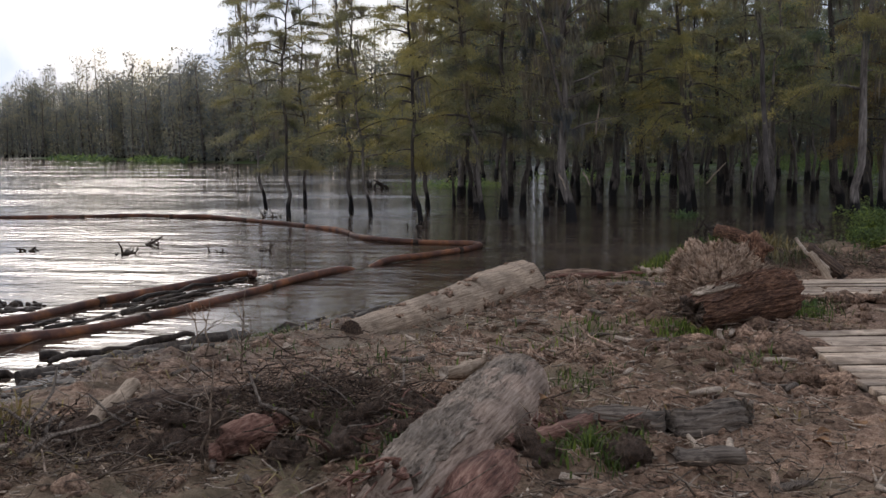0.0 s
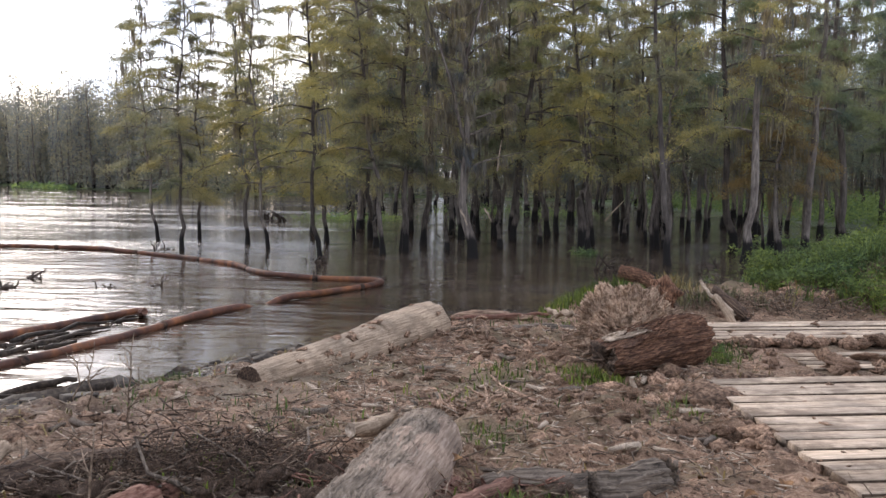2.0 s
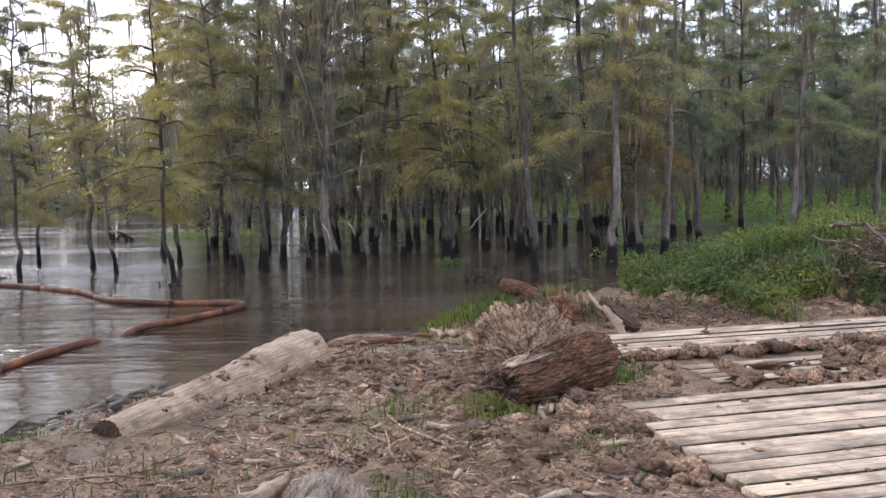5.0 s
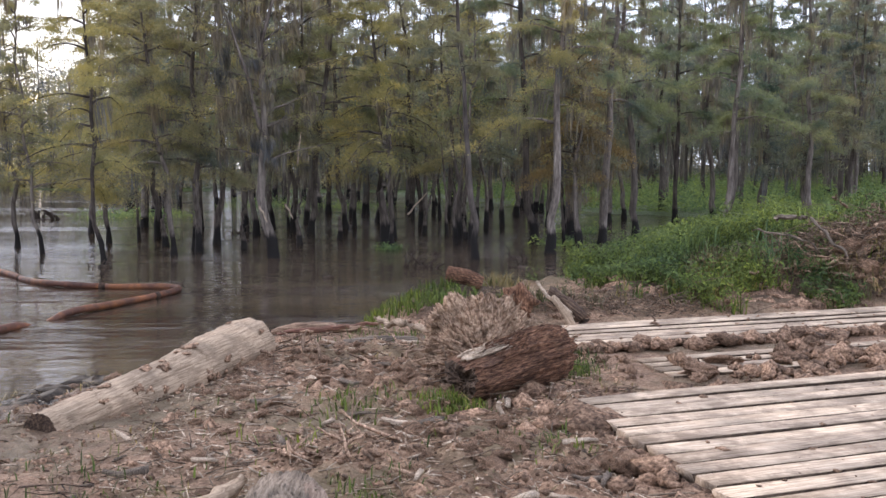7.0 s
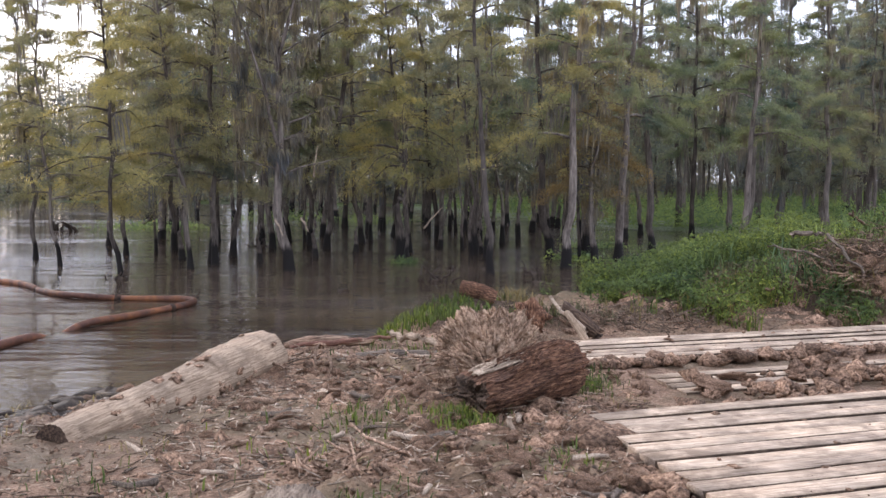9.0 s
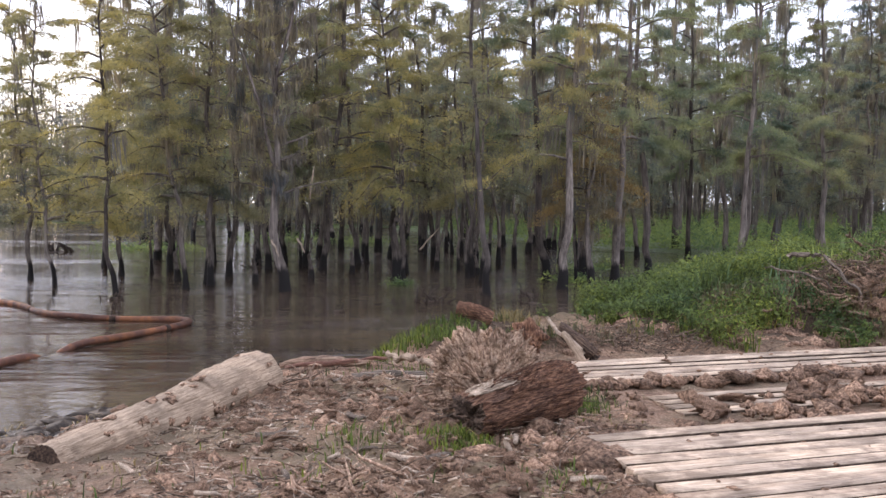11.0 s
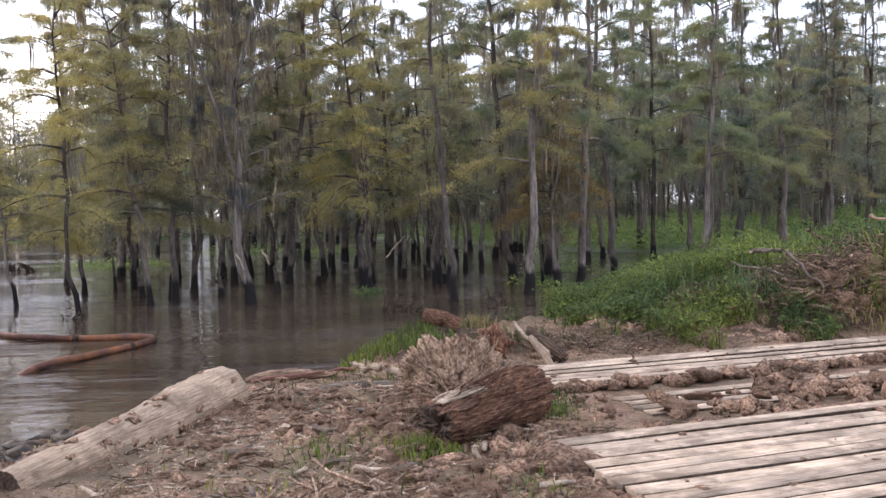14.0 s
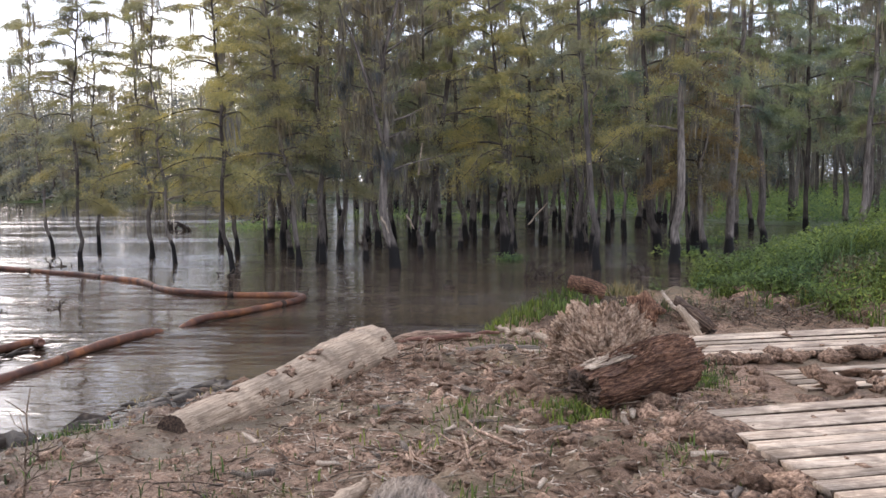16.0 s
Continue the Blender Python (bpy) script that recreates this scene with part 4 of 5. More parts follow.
log("felled_log", "large pale barkless tapered log lying on the bank", "log", (-2.34, 10.35, 0.31), (-0.83, 13.3, 0.49),
    (0.180, 0.190, 0.205, 0.225, 0.245, 0.268, 0.292, 0.315, 0.330), M_PALE, M_ROOT, 60, 60, 0.03, 7, 0.045, 3, 0.006, 34)
def barked_log(a, b, radius, seed):
    """A log whose bark has come off along one flank: bare core, ridged shell with ragged edges, torn ends."""
    t = thing("broken_log", "thick bark-covered log broken at its near end", "log", Matrix.Translation(a))
    way = np.array(b, float) - np.array(a, float)
    size = float(np.linalg.norm(way))
    turn = Vector(way).to_track_quat("Z", "Y").to_matrix().to_4x4()
    line = wobble((0, 0, 0), (0, 0, size), 50, 0.005, seed)
    core = np.interp(np.linspace(0, 1, 50), [0, 0.25, 0.8, 0.97, 1], np.array([0.62, 0.95, 1.0, 0.95, 0.8]) * radius)
    part("core", soup("core", *tube(line, core, 44, 0.06, seed, 9, 0.05), M_PEELED, True), t, "bare reddish wood under the bark", turn)
    nz, na = 190, 120
    z, u = np.meshgrid(np.linspace(0.16, size - 0.02, nz), np.linspace(0, 1, na), indexing="ij")
    low = -0.80 + 0.18 * lattice(seed + 1, z, 0 * z, 0.35) + 0.10 * lattice(seed + 2, z, 0 * z, 0.09)
    high = 1.95 + 0.12 * lattice(seed + 3, z, 0 * z, 0.3)
    ang = low + (high - low) * u
    z = z + 0.14 * lattice(seed + 4, ang, 0 * ang, 0.22) * smooth_step(size * 0.72, size, z) - 0.16 * lattice(seed + 5, ang, 0 * ang, 0.2) * smooth_step(0.6, 0.1, z)
    ridge = np.abs(lattice(seed + 6, ang + 0.13 * np.sin(z * 11), z * 0.22, 0.042)) + 0.5 * np.abs(lattice(seed + 7, ang - 0.12 * np.sin(z * 9), z * 0.3, 0.027))
    rr = np.interp(z, np.linspace(0, size, 50), core) + 0.016 + 0.020 * ridge + 0.012 * lattice(seed + 8, ang, z, 0.25)
    skin = np.stack([rr * np.sin(ang), rr * np.cos(ang), z], -1)
    inner = np.stack([(rr - 0.045) * np.sin(ang), (rr - 0.045) * np.cos(ang), z], -1)
    v = np.concatenate([skin.reshape(-1, 3), inner.reshape(-1, 3)])
    q = (np.arange(nz - 1)[:, None] * na + np.arange(na - 1)[None]).ravel()
    f = np.stack([q, q + 1, q + na + 1, q + na], 1)
    n = nz * na
    rims = []
    for e in (np.arange(na), (nz - 1) * na + np.arange(na), np.arange(nz) * na, np.arange(nz) * na + na - 1):
        rims.append(np.stack([e[:-1], e[1:], e[1:] + n, e[:-1] + n], 1))
    part("bark", soup("bark", v, np.concatenate([f, f[:, ::-1] + n] + rims), M_BARK, True), t, "grey ridged bark", turn)
    r = np.random.default_rng(seed)
    for k in range(26):
        g = r.uniform(-1.2, 1.6)
        p = np.array([math.sin(g), math.cos(g), 0]) * radius * r.uniform(0.75, 1.02) + [0, 0, r.uniform(0.0, 0.3)]
        part("splinter", soup("splinter", *sticks([p], [np.array([r.normal(0, 0.35), r.normal(0.1, 0.3), -1.0])], [r.uniform(0.08, 0.3)], [r.uniform(0.006, 0.02)], seed + k, 5, 0.12), M_RED), t, "torn reddish splinter", turn)


barked_log((-0.58, 4.55, 0.60), (-0.28, 7.70, 0.50), 0.255, 5)
log("bark_slab", "loose pale slab of bark lying against a log", "wood", (-0.80, 7.35, 0.66), (-0.55, 7.75, 0.70), (0.05, 0.06, 0.03), M_PALE, M_CHIP, 12, 10, 0.15, 5, 0.1, 41)
log("split_log", "reddish torn half of a log beside another log", "log", (-0.30, 4.55, 0.58), (-0.02, 7.2, 0.44),
    (0.12, 0.17, 0.18, 0.17, 0.15, 0.10), M_RED, M_RED, 24, 26, 0.14, 9, 0.10, 8, 0.015)
log("weathered_log", "grey weathered log with a torn reddish end", "log", (0.15, 6.45, 0.60), (1.32, 6.75, 0.57),
    (0.04, 0.075, 0.10, 0.115, 0.115, 0.10), M_GREYWOOD, M_RED, 48, 40, 0.12, 11, 0.26, 9, 0.008)
log("rotten_log", "black rotten log half buried in the brush", "log", (-2.75, 5.45, 0.62), (-2.05, 6.75, 0.60), (0.09, 0.12, 0.12, 0.08), M_ROOT, M_ROOT, 26, 30, 0.18, 9, 0.22, 42, 0.015)
log("rotten_log", "dark rotten log lying beside the broken log", "log", (-1.40, 5.85, 0.60), (-0.80, 6.50, 0.55), (0.07, 0.10, 0.10, 0.07), M_ROOT, M_RED, 22, 24, 0.18, 9, 0.2, 43, 0.012)
log("splintered_beam", "torn reddish strip of wood on the mud", "wood", (-0.15, 5.75, 0.64), (0.42, 6.62, 0.58), (0.03, 0.05, 0.045, 0.03), M_RED, M_SPLINTER, 12, 20, 0.2, 5, 0.25, 44, 0.012)
log("short_log", "short grey piece of log on the mud", "log", (0.76, 5.56, 0.66), (1.16, 5.74, 0.64), (0.045, 0.05, 0.045), M_GREYWOOD, M_CUT, 14, 10, 0.08, 7, 0.08, 12)
log("cut_branch", "pale cut branch sticking out of the brush", "branch", (-2.62, 5.6, top(-2.62, 5.6) + 0.12), (-2.74, 6.35, top(-2.74, 6.35) + 0.24), (0.05, 0.055, 0.045), M_PALE, M_CUT, 14, 10, 0.06, 5, 0.05, 13)
log("wood_block", "reddish brown chunk of broken wood in the brush", "wood", (-1.75, 5.30, top(-1.75, 5.30) + 0.05), (-1.46, 5.72, top(-1.46, 5.72) + 0.10), (0.05, 0.08, 0.085, 0.05), M_RED, M_SPLINTER, 30, 18, 0.22, 8, 0.25, 14)
log("bank_log", "short cut log lying on the grassy spit", "log", (1.92, 16.75, 0.93), (2.42, 16.6, 0.78), (0.115, 0.12, 0.11), M_CHUNK, M_CUT, 20, 12, 0.07, 9, 0.06, 15)
log("dark_log", "dark wet log leaning against the bank", "log", (3.02, 14.95, top(3.02, 14.95) + 0.42), (3.45, 14.75, top(3.45, 14.75) + 0.06), (0.09, 0.1, 0.09), M_ROOT, M_ROOT, 16, 12, 0.1, 7, 0.1, 16)
log("white_stick", "pale bare stick leaning on the bank", "stick", (2.86, 14.95, 1.00), (3.30, 14.70, 0.55), (0.022, 0.028, 0.03), M_CHIP, M_CHIP, 10, 10, 0.1, 0, 0.0, 17)
log("pale_post", "pale splintered slab leaning on the bank", "wood", (3.04, 14.78, 0.80), (3.26, 14.56, 0.44), (0.04, 0.05, 0.05), M_PALE, M_CHIP, 12, 10, 0.12, 5, 0.1, 18)
log("crooked_branch", "crooked bare branch lying at the water's edge", "branch", (0.68, 14.85, 0.56), (1.35, 14.1, 0.47), (0.035, 0.05, 0.045), M_PALE, M_CUT, 12, 16, 0.1, 0, 0.0, 21, 0.025)
log("red_plank", "torn reddish timber lying at the water's edge", "wood", (-0.62, 14.55, 0.44), (0.55, 15.0, 0.44), (0.03, 0.055, 0.06, 0.04), M_SPLINTER, M_RED, 10, 16, 0.15, 5, 0.15, 22)
log("red_plank", "long split reddish plank beside the water", "wood", (-0.55, 14.35, 0.45), (0.35, 14.75, 0.47), (0.02, 0.035, 0.03), M_RED, M_RED, 8, 12, 0.15, 4, 0.1, 27)
log("red_plank", "short torn reddish splint beside the water", "wood", (-0.15, 14.8, 0.47), (0.75, 15.0, 0.46), (0.02, 0.03, 0.02), M_RED, M_RED, 8, 12, 0.15, 4, 0.1, 28)
log("grey_plank", "weathered plank half sunk in the mud", "wood", (0.25, 13.75, 0.42), (1.25, 13.95, 0.42), (0.05, 0.06, 0.05), M_GREYWOOD, M_CUT, 10, 12, 0.1, 5, 0.1, 23)
log("sunken_log", "black wet log half in the water", "log", (-5.3, 8.9, 0.05), (-3.75, 10.9, 0.13), (0.12, 0.14, 0.13, 0.1), M_WET, M_WET, 18, 22, 0.15, 7, 0.1, 24, 0.02)
log("chip_stake", "small white split stake standing in the mud", "stake", (1.43, 10.0, 0.36), (1.40, 10.02, 0.56), (0.028, 0.03, 0.022), M_CHIP, M_CHIP, 6, 6, 0.15, 0, 0, 25)


# ---- the torn stump ----
def torn_stump(x, y):
    """A fan of torn roots standing behind a split chunk of trunk."""
    z = top(x, y) - 0.04
    t = thing("torn_stump", "torn-out tree stump with splintered reddish roots", "stump", pose(x, y, z, 0, 0, 0))
    r = np.random.default_rng(61)
    # ribs fan out from the foot to a ragged rim; the rim leans away
    nu, nv = 420, 34
    u, w = np.meshgrid(np.linspace(0, 1, nu), np.linspace(0.04, 1, nv))
    th = np.radians(202 - 192 * u)
    rim = 0.66 + 0.10 * np.sin(np.pi * u) + 0.10 * lattice(62, u, 0 * u, 0.11) + 0.06 * lattice(63, u, 0 * u, 0.02) + 0.03 * lattice(68, u, 0 * u, 0.006)
    ribs = np.abs(lattice(64, u + 0.006 * np.sin(w * 7), w * 0.2, 0.011)) + 0.8 * np.abs(lattice(66, u, w * 0.1, 0.035)) + 0.5 * lattice(67, u, w, 0.16)
    rho = w * rim
    lift = 0.30 * w ** 1.5 + 0.050 * (0.35 + 0.65 * w) * (0.55 - ribs) + 0.05 * lattice(65, u * 6, w * 3, 0.4) + 0.025 * lattice(75, u * 14, w * 4, 0.3)
    face = np.stack([rho * np.cos(th) * 0.86, lift, rho * np.sin(th) * 0.84], -1)
    back = face * [0.93, 1.0, 0.93] + [0, 0.14, 0]
    v = np.concatenate([face.reshape(-1, 3), back.reshape(-1, 3)])
    q = (np.arange(nv - 1)[:, None] * nu + np.arange(nu - 1)[None]).ravel()
    f = np.stack([q, q + nu, q + nu + 1, q + 1], 1)
    e = (nv - 1) * nu + np.arange(nu - 1)
    edge = np.stack([e, e + nu * nv, e + 1 + nu * nv, e + 1], 1)
    part("root_plate", soup("root_plate", v, np.concatenate([f, f[:, ::-1] + nu * nv, edge]), M_FAN, True), t, "fluted fan of torn reddish wood", pose(-0.10, -0.20, 0.22, -4, 0, -8))
    part("earth_ball", soup("earth_ball", *lumps([np.array([0.0, 0.40, 0.24])], [0.40], 66, True, 1.0), M_CLOD, True), t, "dark earth caught in the roots")
    kv, kf = torn_clod(411, 0.9)
    part("root_knob", soup("root_knob", kv * 0.13 + [0.30, 0.18, 0.76], kf, M_CHUNK, True), t, "dark gnarled knob of root")
    # the broken trunk chunk in front, its grain along its length, split flat on top at one end
    a, b = np.array([-0.38, -0.62, 0.17]), np.array([0.66, -0.18, 0.36])
    size = float(np.linalg.norm(b - a))
    lie = Matrix.Translation(a) @ Vector(b - a).to_track_quat("Z", "Y").to_matrix().to_4x4()
    rings, sides = 70, 110
    zs, ang = np.meshgrid(np.linspace(0, size, rings), np.arange(sides) * 2 * np.pi / sides, indexing="ij")
    grain = np.abs(lattice(69, ang * 1.0 + 0.05 * np.sin(zs * 8), zs * 0.10, 0.075)) + 0.7 * np.abs(lattice(70, ang + 0.08 * np.sin(zs * 6), zs * 0.14, 0.19)) + 0.8 * lattice(72, ang, zs, 0.5)
    rr = np.interp(zs, [0, 0.12, 0.6, 1.0, size], [0.225, 0.255, 0.265, 0.24, 0.19]) + 0.045 * (grain - 0.5)
    px, py = rr * np.sin(ang) * 1.0, rr * np.cos(ang) * 1.02
    flat = 0.12 + 0.02 * lattice(73, px, zs * 0.3, 0.05) + 0.20 * smooth_step(0.55, 0.85, zs)
    py = np.where(py > flat, flat + 0.18 * (py - flat), py)
    zs = zs + 0.035 * lattice(74, ang, 0 * ang, 0.12) * (smooth_step(size - 0.25, size, zs) + smooth_step(0.2, 0.0, zs))
    cv = np.stack([px, py, zs], -1).reshape(-1, 3)
    q = (np.arange(rings - 1)[:, None] * sides + np.arange(sides)[None])
    nxt = (np.arange(rings - 1)[:, None] * sides + (np.arange(sides)[None] + 1) % sides)
    cf = np.stack([q, q + sides, nxt + sides, nxt], -1).reshape(-1, 4)
    part("trunk_chunk", soup("trunk_chunk", cv, cf, M_CHUNK, True), t, "brown broken chunk of trunk", lie)
    for first, way, name, lab in ((0, 1, "hollow_end", "black rotten end of the chunk"), ((rings - 1) * sides, -1, "broken_end", "dark broken end of the chunk")):
        ring = cv[first:first + sides]
        mid = ring.mean(0)
        dv = np.concatenate([mid + (ring - mid) * k + [0, 0, way * d] + (r.normal(0, 0.012, ring.shape) if k < 1 else 0) for k, d in ((1.0, 0), (0.8, -0.012), (0.45, 0.012), (0.1, 0.02))])
        df = [(k * sides + j, k * sides + (j + 1) % sides, (k + 1) * sides + (j + 1) % sides, (k + 1) * sides + j) for k in range(3) for j in range(sides)]
        part(name, soup(name, dv, df if way > 0 else [g[::-1] for g in df], M_ROOT), t, lab, lie)
    # pale splinters on the split face, shaggy fibres down its flank, torn ones on the rim, hanging roots
    for name, n, mat, lab in (("pale_splinter", 70, M_CHIP, "pale freshly split wood"), ("fibre", 110, M_CHUNK, "shaggy fibre of torn wood"), ("splinter", 120, M_SPLINTER, "ragged reddish splinter"), ("root", 40, M_ROOT, "thin dark root")):
        for k in range(n):
            place = None
            if name == "pale_splinter":
                p = np.array([r.uniform(-0.06, 0.15), 0.162 + r.normal(0, 0.008), r.uniform(0.02, 0.40)])
                d, ln, ra, place = np.array([0.0, 0.05, 1.0]) + r.normal(0, 0.05, 3), r.uniform(0.15, 0.34), r.uniform(0.006, 0.015), lie
            elif name == "fibre":
                g = r.uniform(-2.0, 0.4)
                p = np.array([math.sin(g) * 0.245, math.cos(g) * 0.24, r.uniform(0.2, 0.95)])
                d, ln, ra, place = np.array([r.normal(0, 0.2), r.normal(0, 0.2), 1.0]), r.uniform(0.08, 0.26), r.uniform(0.004, 0.012), lie
            elif name == "splinter":
                g, h = r.uniform(0.2, 3.3), r.uniform(0.45, 1.0)
                p = np.array([0.60 * h * math.cos(g) - 0.06, -0.20 + 0.32 * h ** 1.5 + r.normal(0, 0.03), 0.20 + 0.62 * h * math.sin(g)])
                d, ln, ra = np.array([math.cos(g), 0.3, math.sin(g)]) + r.normal(0, 0.25, 3), r.uniform(0.05, 0.14), r.uniform(0.006, 0.016)
            else:
                p = np.array([r.uniform(-0.6, 0.74), r.uniform(-0.35, 0.2), r.uniform(0.06, 0.45)])
                d, ln, ra = np.array([r.normal(0.0, 0.6), r.normal(-0.4, 0.4), r.normal(-0.2, 0.4)]), r.uniform(0.08, 0.28), r.uniform(0.003, 0.009)
            part(name, soup(name, *sticks([p], [d / np.linalg.norm(d)], [ln], [ra], 900 + k, 4, 0.15), mat), t, lab, place)


torn_stump(1.57, 11.35)


# ---- the floating boom ----
def floating_boom(label, way, thick, seed, sunk=()):
    t = thing("floating_boom", label, "boom", group="floating booms")
    pts = np.array(way, float)
    seg = np.concatenate([[0], np.cumsum(np.linalg.norm(np.diff(pts, axis=0), axis=1))])
    total = seg[-1]
    count = max(2, int(round(total / 3.2)))
    r = np.random.default_rng(seed)
    cuts = np.linspace(0, total, count + 1)
    fine = np.linspace(0, total, int(total / 0.22))
    curve = np.stack([np.interp(fine, seg, pts[:, 0]), np.interp(fine, seg, pts[:, 1])], 1)
    for _ in range(6):
        curve[1:-1] = 0.25 * curve[:-2] + 0.5 * curve[1:-1] + 0.25 * curve[2:]
    curve += 0.04 * np.stack([lattice(seed, fine, 0 * fine, 0.9), lattice(seed + 1, fine, 0 * fine, 0.9)], 1)
    zs = 0.045 + 0.030 * lattice(seed + 2, fine, 0 * fine, 1.6)
    for x, y in sunk:
        zs = zs - 0.15 * np.exp(-((curve[:, 0] - x) ** 2 + (curve[:, 1] - y) ** 2) / 0.14)
    line = np.c_[curve, zs]
    for k in range(count):
        a, b = cuts[k] + 0.04, cuts[k + 1] - 0.04
        s = np.linspace(a, b, 15)
        p = np.stack([np.interp(s, fine, line[:, i]) for i in range(3)], 1)
        rad = thick * (0.86 + 0.14 * np.sin(np.linspace(0, np.pi, 15)) ** 0.5) * (1 + 0.06 * r.normal(0, 1, 15))
        v, f = tube(p, rad, 14, 0.05, seed + k)
        part("float_section", soup("float_section", v, f, M_BOOM, True), t)
        if k:
            c = np.stack([np.interp(cuts[k] + np.linspace(-0.11, 0.11, 4), fine, line[:, i]) for i in range(3)], 1)
            v, f = tube(c, thick * np.array([0.75, 1.12, 1.08, 0.7]), 12, 0.12, seed + k)
            part("coupling", soup("coupling", v, f, M_BOOM_DARK, True), t, "dark fouled coupling between float sections")
    return t


floating_boom("rusty orange floating boom doubled back on the water",
              [(-26, 27.5), (-19.6, 29.8), (-16.4, 30.6), (-12.5, 30.4), (-9.6, 28.6), (-7.2, 26.5), (-5.6, 23.7), (-4.2, 23.2), (-2.9, 23.1), (-2.6, 22.6), (-2.95, 21.6), (-4.6, 18.4), (-5.45, 14.5), (-5.8, 12.9), (-6.2, 11.5), (-6.9, 10.5), (-9.5, 7.6)], 0.068, 81, [(-4.4, 18.7)])
floating_boom("rusty brown floating boom with a splintered end", [(-6.0, 17.0), (-6.9, 15.2), (-7.4, 12.2), (-8.4, 10.4), (-10.5, 8.0)], 0.072, 91)
log("boom_end_block", "pale broken timber end against the boom", "wood", (-6.05, 17.05, 0.05), (-5.78, 16.5, 0.14), (0.06, 0.07, 0.05), M_RED, M_RED, 12, 8, 0.12, 5, 0.1, 95)


# ---- brush, clods, chips and plants ----
def over(n, x0, x1, y0, y1, seed, keep=None):
    """Points on the land within a stretch of the plan."""
    r = np.random.default_rng(seed)
    x, y = r.uniform(x0, x1, n), r.uniform(y0, y1, n)
    z = height(x, y)
    ok = (z > 0.03) & (np.ones(n, bool) if keep is None else keep(x, y))
    return np.stack([x[ok], y[ok], z[ok]], 1)


def off_mats(x, y):
    back = 10.25 + 0.23 * (x - 2.07)
    far = 14.42 + 0.23 * (x - 2.5)
    on_first = (x > 2.05) & (y < back) & (y > back - 5)
    on_far = (x > 2.5) & (y < far) & (y > far - 1.5)
    return ~(on_first | on_far)


def scatter_stuff(name, label, category, pair, material, smooth=False):
    return tagged(new(name, soup(name, *pair, material, smooth)), label, category, kind="stuff")


r = np.random.default_rng(9)
mud = np.concatenate([over(900, -5.5, 3.2, 4.2, 16, 201, off_mats), over(800, 0.6, 2.6, 8.0, 13.0, 202, off_mats), over(260, -1.2, 2.2, 11, 15.5, 203)])
scatter_stuff("mud_clods", "brown clods of churned mud", "mud", crumbs_of(mud, r.gamma(2.0, 0.018, len(mud)) + 0.010, 204), M_CLOD)
big = np.concatenate([over(120, 0.5, 2.3, 8.2, 12.6, 205, off_mats), over(75, -1.4, 1.0, 9.6, 13.6, 207), over(60, -3.5, 1.0, 5, 13, 206)])
LUMPS = [soup("mud_lump", *torn_clod(240 + 9 * k), M_CLOD) for k in range(8)]
for k, p in enumerate(big):
    ob = new("mud_lump", LUMPS[k % 8])
    ob.matrix_basis = pose(p[0], p[1], p[2], 0, 0, k * 67) @ Matrix.Scale(0.035 + 0.065 * ((k * 37) % 100) / 100, 4)
    tagged(ob, "large lump of dark turned mud", "mud", "lumps of mud")
ROOTS = [soup("root_clod", *torn_clod(350 + 9 * k, 0.8), M_ROOT) for k in range(6)]
SPLITS = [soup("wood_scrap", *sticks([np.zeros(3)], [np.array([1.0, 0, 0.05])], [1.0], [0.13], 260 + k, 5, 0.2), (M_CHIP, M_SPLINTER, M_GREYWOOD, M_CHIP)[k % 4]) for k in range(8)]
for k, p in enumerate(np.concatenate([over(70, -0.8, 2.0, 8.2, 13.8, 262, off_mats), over(70, -3.5, 2.0, 5, 10, 263, off_mats)])):
    ob = new("wood_scrap", SPLITS[k % 8])
    ob.matrix_basis = pose(p[0], p[1], p[2] + 0.015, 0, 0, k * 111) @ Matrix.Scale(0.10 + 0.22 * ((k * 29) % 100) / 100, 4)
    tagged(ob, ("pale", "reddish", "grey", "pale")[k % 4] + " split scrap of wood lying on mud", "wood scrap", "scraps of wood")
strip = np.stack([r.uniform(3.0, 10.5, 900), np.zeros(900), np.zeros(900)], 1)
strip[:, 1] = 11.75 + 0.23 * (strip[:, 0] - 3.2) + r.normal(0, 0.30, 900) + 0.35 * lattice(77, strip[:, 0], 0 * strip[:, 0], 0.8)
heaped = lattice(78, strip[:, 0], strip[:, 1], 0.55)
strip[:, 2] = 0.44 + 0.05 * heaped
strip = strip[heaped > -0.25]
scatter_stuff("mud_ridge", "ridge of churned mud across the mats", "mud", crumbs_of(strip, r.gamma(2.0, 0.018, len(strip)) + 0.010, 208, 0.8), M_CLOD)
